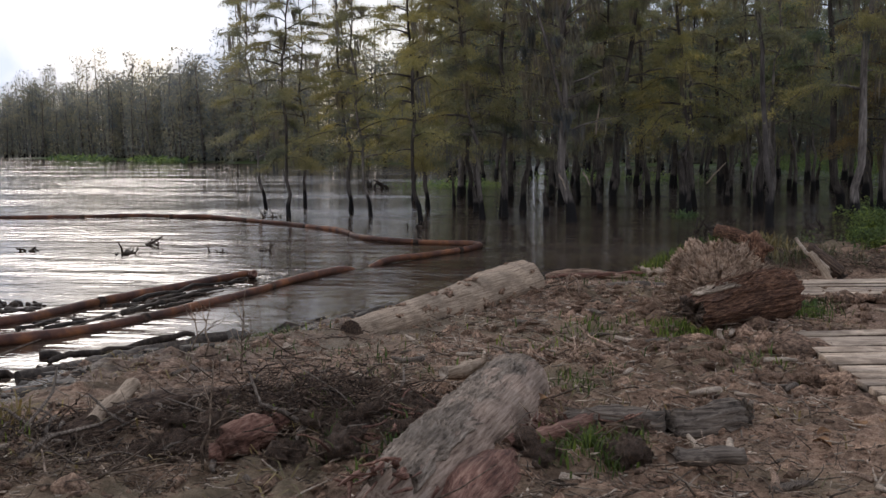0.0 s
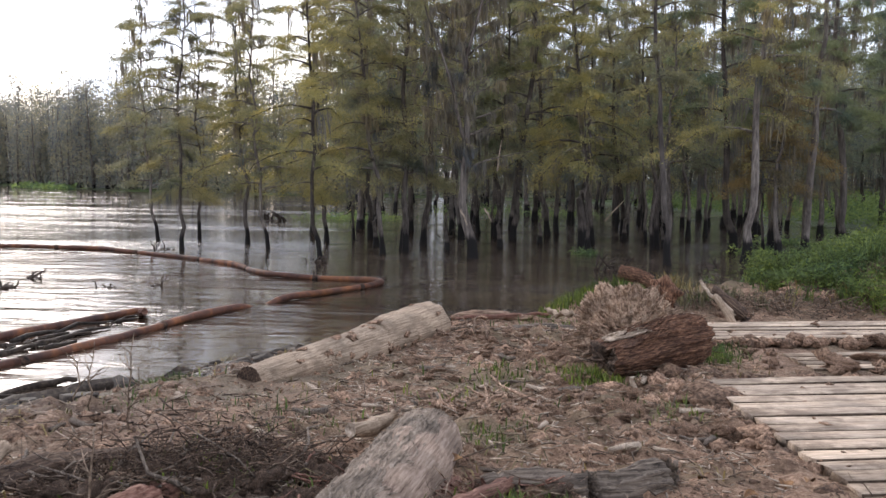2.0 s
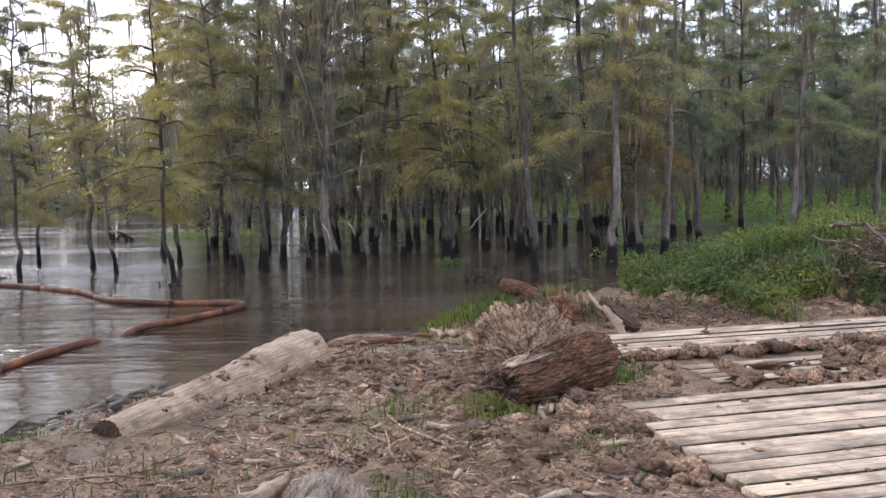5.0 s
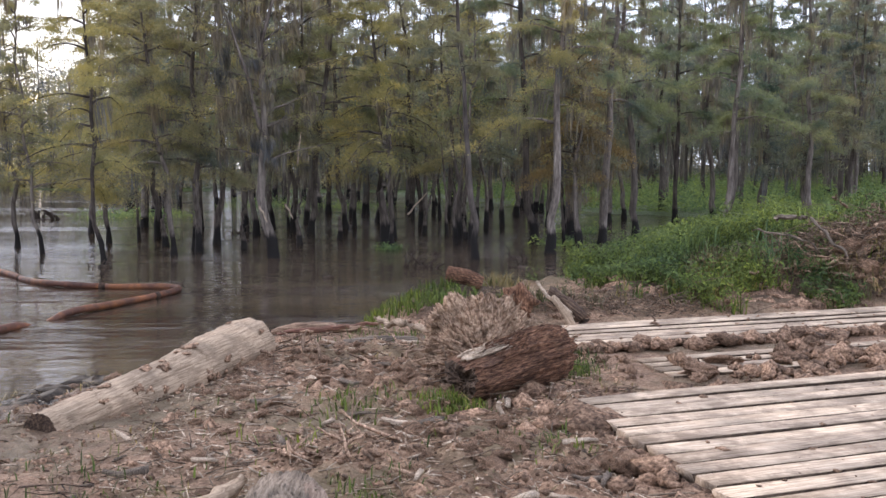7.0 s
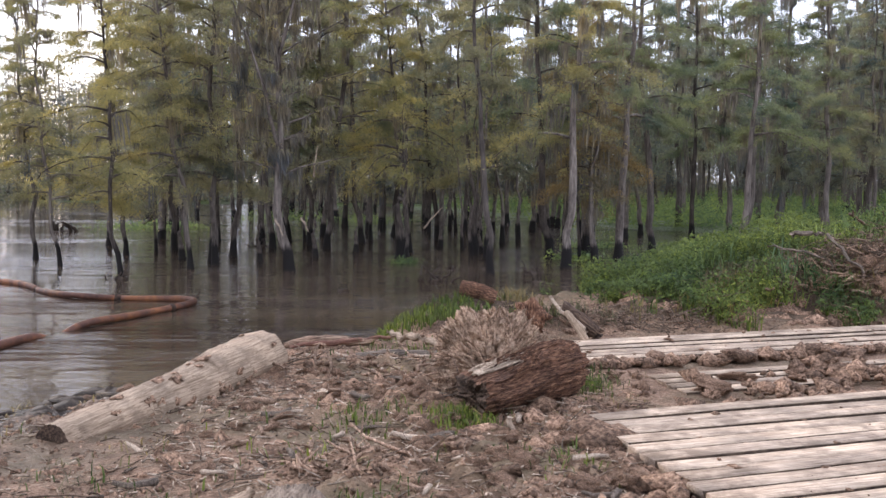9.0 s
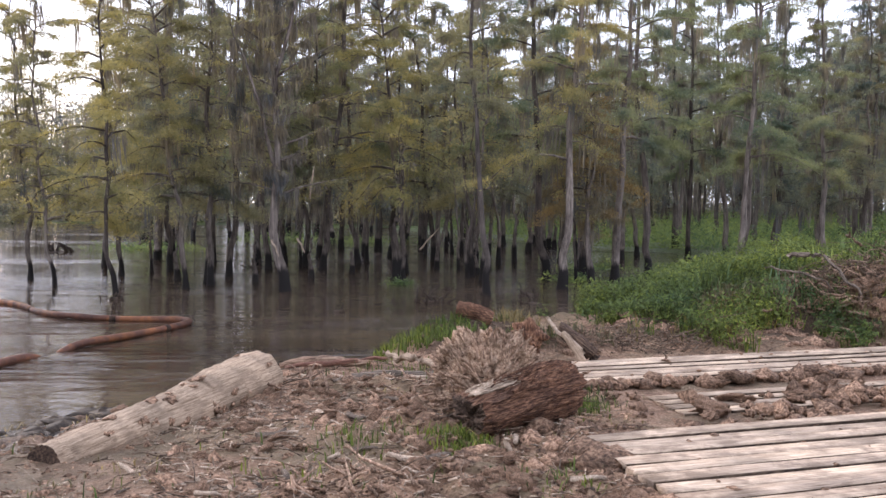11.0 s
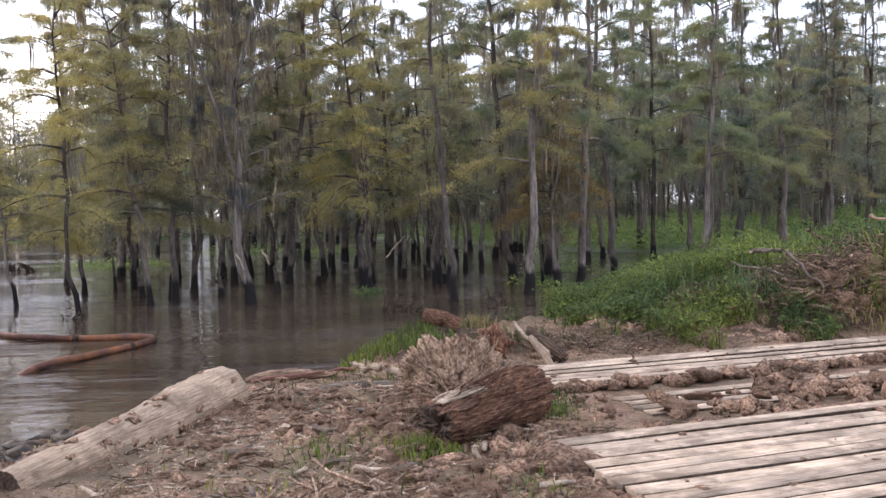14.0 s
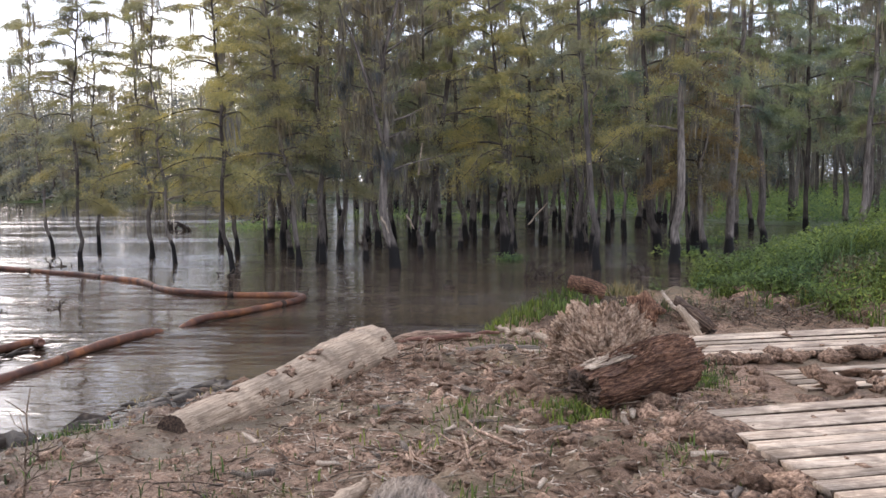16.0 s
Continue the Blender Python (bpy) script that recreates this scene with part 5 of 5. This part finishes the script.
for k, (x, y, size) in enumerate(((3.75, 11.62, 0.20), (4.05, 11.75, 0.17), (4.45, 12.05, 0.18), (3.55, 11.45, 0.12), (4.85, 12.45, 0.13), (5.2, 12.15, 0.16), (5.6, 12.35, 0.17), (6.1, 12.45, 0.19), (6.6, 12.6, 0.18), (5.1, 12.75, 0.12), (5.5, 12.85, 0.11), (5.9, 12.9, 0.12), (6.9, 12.85, 0.2), (7.4, 12.8, 0.18), (4.7, 11.85, 0.13), (2.75, 12.25, 0.10), (3.0, 12.4, 0.08), (8.0, 13.0, 0.2), (8.6, 13.1, 0.18))):
    ob = new("mud_lump", LUMPS[k % 8])
    ob.matrix_basis = pose(x + 0.25 * math.sin(k * 5.1), y + 0.22 * math.sin(k * 7.7), 0.46, 0, 0, k * 83) @ Matrix.Diagonal((size * 0.8, size * 0.62, size * 0.5, 1))
    tagged(ob, "large lump of dark turned mud", "mud", "lumps of mud")
crumbs = np.stack([r.uniform(2.3, 8.5, 420), r.uniform(6.2, 15.8, 420), np.full(420, 0.515)], 1)
crumbs = crumbs[~off_mats(crumbs[:, 0], crumbs[:, 1]) & (crumbs[:, 0] > 2.35)]
scatter_stuff("mat_crumbs", "crumbs of dried mud lying on the planks", "mud", crumbs_of(crumbs, r.gamma(1.6, 0.009, len(crumbs)) + 0.006, 209, 0.5), M_CLOD)
grit = np.concatenate([over(5000, -3.5, 3.0, 4.2, 9.5, 270, off_mats), over(3500, -3.0, 3.0, 9.0, 14.5, 271, off_mats)])
scatter_stuff("mud_crumbs", "small crumbs of broken mud", "mud", crumbs_of(grit, r.gamma(1.8, 0.007, len(grit)) + 0.005, 272, 0.8), M_CLOD)
rims = []
for (cx, cy), n, along in (((2.5, 14.42), 420, True), ((2.07, 10.25), 150, True), ((2.07, 10.25), 200, False)):
    u = r.uniform(0, 6.5, n) if along else r.uniform(0, 4.0, n)
    x = cx + (u * 0.974 if along else u * 0.10 - 0.06)
    y = cy + (u * 0.225 - (1.52 if cy > 12 else -0.05) if along else -u)
    x, y = x + r.normal(0, 0.04, n), y + r.normal(0, 0.06, n)
    rims.append(np.stack([x, y, np.full(n, 0.41) + r.uniform(0, 0.05, n)], 1))
rims = np.concatenate(rims)
scatter_stuff("mat_edge_mud", "mud squeezed up along the edges of the mats", "mud", crumbs_of(rims, r.gamma(2.2, 0.02, len(rims)) + 0.015, 273, 0.8), M_CLOD)
edge = np.concatenate([over(900, -6.5, -2.2, 5.5, 14.5, 210, lambda x, y: shore_distance(x, y) < 0.75), over(320, -2.6, 1.2, 13.5, 19.5, 211, lambda x, y: shore_distance(x, y) < 0.6)])
scatter_stuff("wet_clods", "black soaked mud and rotten wood along the water", "mud", crumbs_of(edge, r.gamma(2.2, 0.034, len(edge)) + 0.025, 212, 0.7), M_WET)

chips = np.concatenate([over(1300, -5, 3.0, 4.2, 15.5, 220, off_mats), over(700, -2.5, 2.5, 4.3, 7.2, 224, off_mats), over(2200, -1.5, 2.4, 7.5, 13.8, 225, off_mats)])
ang = r.uniform(0, 6.28, len(chips))
flat = np.stack([np.cos(ang), np.sin(ang), r.normal(0.05, 0.15, len(chips))], 1)
scatter_stuff("wood_chips", "pale splinters and chips of wood on the mud", "wood chips", sticks(chips + [0, 0, 0.008], flat, r.gamma(2, 0.032, len(chips)) + 0.015, r.uniform(0.003, 0.010, len(chips)), 221, 4, 0.08), M_CHIP)
twigs = np.concatenate([over(1400, -5.3, 3.0, 4.0, 15.5, 222, off_mats), over(500, -1.6, 2.4, 7.0, 13.8, 226, off_mats)])
ang = r.uniform(0, 6.28, len(twigs))
flat = np.stack([np.cos(ang), np.sin(ang), r.normal(0.08, 0.2, len(twigs))], 1)
scatter_stuff("twigs", "dead brown twigs strewn on the mud", "twigs", sticks(twigs + [0, 0, 0.01], flat, r.gamma(2, 0.07, len(twigs)) + 0.04, r.uniform(0.003, 0.009, len(twigs)), 223, 4, 0.25), M_TWIG)


def brush_pile(label, spots, n, reach, seed, mat=None, fat=(0.004, 0.016)):
    """A heap of dead branches and roots."""
    r = np.random.default_rng(seed)
    st, wy = [], []
    for k in range(n):
        cx, cy, sx, sy, h = spots[int(r.integers(len(spots)))]
        x, y = r.normal(cx, sx), r.normal(cy, sy)
        st.append(np.array([x, y, top(x, y) + abs(r.normal(0, h))]))
        a = r.uniform(0, 6.28)
        d = np.array([math.cos(a), math.sin(a), r.normal(0.1, 0.35)])
        wy.append(d / np.linalg.norm(d))
    pair = sticks(st, wy, r.gamma(2.2, reach / 2.2, n), r.uniform(*fat, n), seed, 4, 0.35)
    return scatter_stuff("brush_pile", label, "brush", pair, mat or M_TWIG)


brush_pile("tangled heap of dead brown brush and roots", [(-2.4, 6.0, 0.45, 0.35, 0.04), (-1.45, 6.05, 0.3, 0.3, 0.16), (-3.0, 5.6, 0.5, 0.3, 0.03), (-1.2, 6.5, 0.25, 0.3, 0.06)], 2600, 0.13, 231, M_ROOT, (0.002, 0.007))
heap = np.concatenate([over(46, -1.95, -0.95, 5.6, 6.5, 266), over(60, -2.9, -0.9, 5.3, 6.8, 264), over(25, -0.9, 0.6, 5.6, 6.6, 265)])
for k, p in enumerate(heap):
    ob = new("root_clod", ROOTS[k % 6])
    ob.matrix_basis = pose(p[0], p[1], p[2] + 0.02, 0, 0, k * 71) @ Matrix.Scale(0.05 + 0.08 * ((k * 41) % 100) / 100, 4)
    tagged(ob, "dark clod of earth and roots in the brush heap", "root clod", "clods in the brush heap")
brush_pile("broken branches in the brush heap", [(-2.3, 5.8, 0.6, 0.4, 0.03), (-1.5, 6.1, 0.4, 0.4, 0.05), (-3.0, 5.4, 0.6, 0.4, 0.02)], 130, 0.30, 236, M_GREYWOOD, (0.006, 0.022))
brush_pile("dry root mat over the brush heap", [(-2.0, 6.0, 0.6, 0.35, 0.05), (-1.4, 6.4, 0.35, 0.3, 0.08), (0.6, 6.0, 0.8, 0.6, 0.015), (-2.6, 5.0, 0.7, 0.3, 0.03)], 2600, 0.10, 237, M_TWIG, (0.002, 0.006))
brush_pile("loose dry sticks over the foreground mud", [(-1.5, 5.0, 1.3, 0.5, 0.05), (0.4, 5.8, 0.9, 0.6, 0.02)], 240, 0.18, 232, M_TWIG, (0.003, 0.008))
brush_pile("torn reddish splinters beside the broken logs", [(0.15, 6.3, 0.12, 0.25, 0.05), (0.35, 6.45, 0.2, 0.08, 0.03), (-0.75, 5.6, 0.12, 0.3, 0.10)], 170, 0.13, 233, M_RED, (0.003, 0.011))
brush_pile("splintered wood scraps on the mud", [(0.05, 9.2, 0.25, 0.25, 0.04), (-0.35, 13.4, 0.4, 0.5, 0.05), (0.9, 12.6, 0.5, 0.7, 0.04)], 170, 0.2, 234, M_SPLINTER, (0.006, 0.022))
brush_pile("brush and roots piled on the spoil bank", [(8.2, 17.3, 0.6, 0.35, 0.14), (9.1, 17.4, 0.7, 0.35, 0.2), (8.8, 17.3, 0.5, 0.4, 0.16), (4.2, 15.9, 0.9, 0.3, 0.08)], 2000, 0.2, 235, M_TWIG, (0.003, 0.012))
brush_pile("broken roots and torn wood heaped on the spoil bank", [(8.1, 17.1, 0.5, 0.3, 0.14), (8.9, 17.3, 0.6, 0.35, 0.2)], 220, 0.22, 238, M_SPLINTER, (0.008, 0.035))
for k, p in enumerate(over(70, 7.6, 10.0, 16.6, 17.9, 239)):
    ob = new("mud_lump", LUMPS[k % 8])
    ob.matrix_basis = pose(p[0], p[1], p[2] + 0.03, 0, 0, k * 67) @ Matrix.Scale(0.08 + 0.14 * ((k * 37) % 100) / 100, 4)
    tagged(ob, "lump of brown soil on the spoil bank", "mud", "lumps of soil on the bank")
for a, b, rad in (((6.7, 16.75, 1.55), (7.7, 16.6, 1.25), 0.016), ((7.7, 17.0, 1.75), (8.15, 16.5, 1.15), 0.026), ((7.4, 17.4, 1.72), (7.9, 17.3, 1.72), 0.04)):
    log("dead_branch", "bare grey branch lying on the spoil bank", "branch", a, b, (rad, rad, rad * 0.7), M_GREYWOOD, M_CUT, 10, 12, 0.12, 0, 0, int(rad * 1000), 0.03)
for x, y, h in ((-3.75, 9.5, 0.5), (-3.5, 9.2, 0.6), (-2.9, 8.6, 0.75), (-2.75, 8.3, 0.5), (-1.75, 5.2, 0.6)):
    z = top(x, y)
    line = wobble((x, y, z - 0.03), (x + 0.08, y, z + h), 6, 0.03, int(h * 1000 + y * 10))
    bits = [tube(line, np.linspace(0.010, 0.003, 6), 5)]
    for k in range(5):
        p = line[2 + k % 3]
        bits.append(tube(wobble(p, p + [0.2 * math.cos(k * 2.2), 0.2 * math.sin(k * 2.2), 0.14], 4, 0.015, k), np.linspace(0.005, 0.002, 4), 4))
    tagged(new("bare_shrub", soup("bare_shrub", *joined(bits), M_TWIG, True)), "thin leafless shrub growing on the mud", "shrub", "bare shrubs")


# big dead leaves
def dead_leaf(x, y, size, turn):
    n = 9
    t = np.linspace(0, 1, n)
    w = size * 0.42 * np.sin(np.pi * t ** 0.8) + 0.002
    z = 0.35 * size * np.sin(t * 2.6) * 0.5
    v = np.concatenate([np.stack([t * size, s * w, z + np.abs(s) * w * 0.5 + o], 1) for s, o in ((-1, 0), (0, 0), (1, 0), (-1, 0.003), (0, 0.003), (1, 0.003))])
    f = []
    for a, b in ((0, 1), (1, 2)):
        f += [(a * n + i, a * n + i + 1, b * n + i + 1, b * n + i) for i in range(n - 1)]
        f += [((b + 3) * n + i, (b + 3) * n + i + 1, (a + 3) * n + i + 1, (a + 3) * n + i) for i in range(n - 1)]
    ob = new("dead_leaf", soup("dead_leaf", v, f, M_DEAD_LEAF, True))
    ob.matrix_basis = pose(x, y, max(top(x, y), 0.51 if not off_mats(np.array([x]), np.array([y]))[0] else 0) + 0.01, 8, -6, turn)
    tagged(ob, "curled rusty brown dead leaf", "leaf", "dead leaves")


for i, (x, y) in enumerate(((1.68, 6.55), (1.98, 6.8), (1.72, 6.3), (2.2, 7.0), (1.5, 7.0), (-0.1, 6.9))):
    dead_leaf(x, y, 0.085 + 0.015 * (i % 3), i * 77)


# grass
def patchy(cut, seed=300):
    return lambda x, y: (lattice(seed, x, y, 0.9) + 0.5 * lattice(seed + 1, x, y, 0.3)) > cut


bank = over(25000, 3.7, 14, 15.0, 23, 301, lambda x, y: (height(x, y) > 0.50 - 0.1 * smooth_step(4, 5.5, x)) & (y > 16.5 - 1.3 * smooth_step(4.8, 6.4, x) + 0.23 * np.maximum(x - 6.4, 0)) & (lattice(302, x, y, 0.8) + 0.6 * lattice(303, x, y, 0.3) > -0.22 + (0.42 - 0.35 * smooth_step(5, 7, x)) * smooth_step(16.7, 15.3, y - 0.10 * (x - 5)) + 1.5 * np.exp(-(((x - 8.9) / 1.25) ** 2 + ((y - 17.4) / 0.75) ** 2))))
scatter_stuff("bank_grass", "lush green grass and weeds on the spoil bank", "grass", blades(bank, r.uniform(0.08, 0.36, len(bank)) * (0.5 + 0.75 * (lattice(305, bank[:, 0], bank[:, 1], 0.7) + 1)), 304, 0.008, 0.9), M_GRASS)
soil = over(800, 3.0, 11.5, 15.2, 18.2, 340, lambda x, y: (height(x, y) > 0.45) & (y > 15.0 + 0.2 * (x - 3)))
scatter_stuff("bank_soil", "dark crumbling soil and roots on the face of the bank", "soil", crumbs_of(soil, r.gamma(2.0, 0.03, len(soil)) + 0.02, 341, 0.7), M_CLOD)
pick = bank[r.random(len(bank)) < 0.8]
cloud = np.repeat(pick, 9, 0) + r.normal(0, 1, (9 * len(pick), 3)) * [0.08, 0.08, 0] + np.c_[np.zeros((9 * len(pick), 2)), r.uniform(0.02, 0.36, 9 * len(pick)) * (0.55 + 0.75 * (np.repeat(lattice(305, pick[:, 0], pick[:, 1], 0.7), 9) + 1))]
scatter_stuff("bank_weeds", "broad-leaved green weeds on the spoil bank", "weeds", leaf_fan(cloud, 0.055, 0.1, 306, 0.40), M_BANKWEED)
dry = over(9000, 2.6, 11, 15.2, 18.0, 307, lambda x, y: (height(x, y) > 0.5) & patchy(-0.1, 308)(x, y))
crest = over(2600, 4.2, 12, 16.6, 20, 330, lambda x, y: patchy(0.25, 331)(x, y) & (height(x, y) > 0.8))
scatter_stuff("tall_weeds", "taller weeds standing on the crest of the bank", "weeds", blades(crest, r.uniform(0.25, 0.65, len(crest)), 332, 0.010, 0.8), M_WEED)
scatter_stuff("bank_straw", "dry straw among the grass of the bank", "grass", blades(dry, r.uniform(0.08, 0.35, len(dry)), 309, 0.008, 1.0), M_DRYGRASS)
reeds = over(260, 9.3, 12.0, 15.8, 17.6, 310)
scatter_stuff("reeds", "tall arching green reeds on the bank", "reeds", blades(reeds, r.uniform(0.5, 1.1, len(reeds)), 311, 0.02, 1.1), M_GRASS)
spit = over(5200, 0.6, 3.2, 15.6, 20.2, 312, lambda x, y: patchy(-0.05, 313)(x, y))
scatter_stuff("spit_grass", "short green grass on the muddy spit", "grass", blades(spit, r.uniform(0.05, 0.22, len(spit)), 314, 0.010, 0.7), M_GRASS)
spots = []
for x, y, s, n in ((1.08, 10.35, 0.16, 420), (2.25, 11.6, 0.20, 420), (2.5, 11.9, 0.16, 260), (0.30, 5.95, 0.16, 480), (2.55, 12.6, 0.25, 260), (0.25, 10.7, 0.2, 110), (-3.5, 10.9, 0.25, 220),
                   (-3.1, 9.3, 0.25, 40), (-0.7, 5.4, 0.2, 160), (-1.35, 6.1, 0.25, 200), (-3.6, 5.3, 0.3, 260), (0.2, 8.2, 0.2, 80), (-2.0, 9.0, 0.3, 30), (1.6, 9.0, 0.2, 70), (0.9, 14.2, 0.4, 160), (-1.3, 8.2, 0.3, 30), (-0.4, 9.6, 0.5, 80)):
    xy = r.normal(0, s, (n, 2)) + [x, y]
    spots.append(np.c_[xy, height(xy[:, 0], xy[:, 1])])
spots = np.concatenate(spots)
spots = spots[off_mats(spots[:, 0], spots[:, 1])]
scatter_stuff("grass_tufts", "small bright tufts of grass on the mud", "grass", blades(spots, r.uniform(0.04, 0.15, len(spots)), 316, 0.006, 0.8), M_GRASS)
straw = over(2600, -4.5, 3.0, 4.2, 13, 317, lambda x, y: patchy(0.05, 318)(x, y) & off_mats(x, y))
scatter_stuff("dry_grass", "flattened dry grass on the mud", "grass", blades(straw, r.uniform(0.03, 0.13, len(straw)), 319, 0.005, 2.2), M_DRYGRASS)
stub = over(900, -4.6, -3.4, 5.0, 6.2, 320)
scatter_stuff("dry_tussock", "dry olive tussock of grass on the bank", "grass", blades(stub, r.uniform(0.1, 0.3, len(stub)), 321, 0.008, 0.9), M_DRYGRASS)


# ---- flotsam ----
def snag(label, x, y, size, n, seed, mat=None):
    """A drowned tangle of wood that breaks the surface."""
    r = np.random.default_rng(seed)
    ob = thing("drowned_snag", label, "driftwood", pose(x, y, 0), "drowned snags in the water")
    for k in range(n):
        a = r.uniform(0, 6.28)
        p = np.array([r.normal(0, 0.25 * size), r.normal(0, 0.2 * size), -0.08])
        q = p + np.array([math.cos(a) * 0.6, math.sin(a) * 0.4, r.uniform(0.15, 0.9)]) * size * r.uniform(0.4, 1.1)
        part("branch", soup("branch", *tube(wobble(p, q, 5, 0.07 * size, int(r.integers(1e6))), np.linspace(0.075, 0.02, 5) * size, 6, 0.15, k), mat or M_WET, True), ob)
    part("root_mass", soup("root_mass", *lumps([np.array([0, 0, 0.0])], [0.3 * size], seed, True, 0.45), mat or M_WET, True), ob)


BLACK = "black tangle of drowned branches breaking the surface"
for i, (x, y, s, n) in enumerate(((-12.6, 20.6, 0.55, 5), (-10.6, 22.3, 0.5, 7), (-10.2, 20.4, 0.45, 8), (-8.2, 20.9, 0.4, 4), (-7.4, 21.4, 0.4, 2), (2.6, 27.2, 0.65, 9), (5.5, 29.0, 0.6, 9), (5.2, 26.8, 0.5, 7), (-2.9, 23.9, 0.4, 5), (0.3, 24.9, 0.35, 4),
                                 (-1.2, 23.3, 0.3, 3), (-5.2, 28.0, 0.55, 7), (8.2, 30.2, 0.7, 10), (9.0, 31.6, 0.6, 9), (3.6, 30.8, 0.5, 8), (-10.8, 31.2, 0.5, 6), (-9.0, 56, 1.6, 9), (-12.5, 52, 1.4, 9), (-2.6, 41.0, 0.7, 8))):
    snag(BLACK, x, y, s, n, 500 + i)
floats = [np.array([x, y, 0.005]) for x, y in zip(r.uniform(-7.6, -6.0, 46), r.uniform(11.6, 16.2, 46))]
keep_in = [p for p in floats if -7.35 + (p[1] - 12) * 0.23 < p[0] < -6.1 + (p[1] - 12) * 0.12]
scatter_stuff("flotsam", "dark driftwood and scum caught between the booms", "driftwood", sticks(keep_in, [np.array([0.25, 0.95, 0.02])] * len(keep_in), r.uniform(0.4, 1.4, len(keep_in)), r.uniform(0.015, 0.05, len(keep_in)), 560, 6, 0.15), M_WET)
for a, b, rad in (((-5.9, 10.2, 0.02), (-4.7, 11.6, 0.03), 0.05), ((-5.6, 9.9, 0.02), (-4.9, 10.7, 0.03), 0.035), ((-6.0, 9.0, 0.02), (-5.5, 9.6, 0.03), 0.04)):
    log("driftwood", "black waterlogged branch floating by the bank", "driftwood", a, b, (rad, rad * 1.2, rad * 0.6), M_WET, M_WET, 10, 14, 0.2, 0, 0, int(rad * 999), 0.03)
scum = np.stack([r.normal(-8.6, 0.5, 90), r.normal(13.2, 0.35, 90), np.full(90, 0.01)], 1)
scatter_stuff("scum", "matted dark debris floating beside the boom", "driftwood", lumps(scum, r.uniform(0.03, 0.1, 90), 561, False, 0.4), M_WET)
# peeled dead branches among the trunks
for a, b, rad in (((-0.42, 30.5, 2.6), (-0.3, 30.4, 3.5), 0.03), ((-1.45, 29.9, 1.45), (-1.25, 29.9, 1.0), 0.03), ((-0.75, 30.0, 1.5), (-0.55, 30.0, 1.1), 0.03), ((3.1, 34.5, 1.0), (3.7, 34.3, 1.7), 0.03)):
    log("bare_branch", "bare whitened branch on a dead tree", "branch", a, b, (rad, rad * 0.8, rad * 0.4), M_CHIP, M_CHIP, 8, 8, 0.1, 0, 0, 33, 0.02)
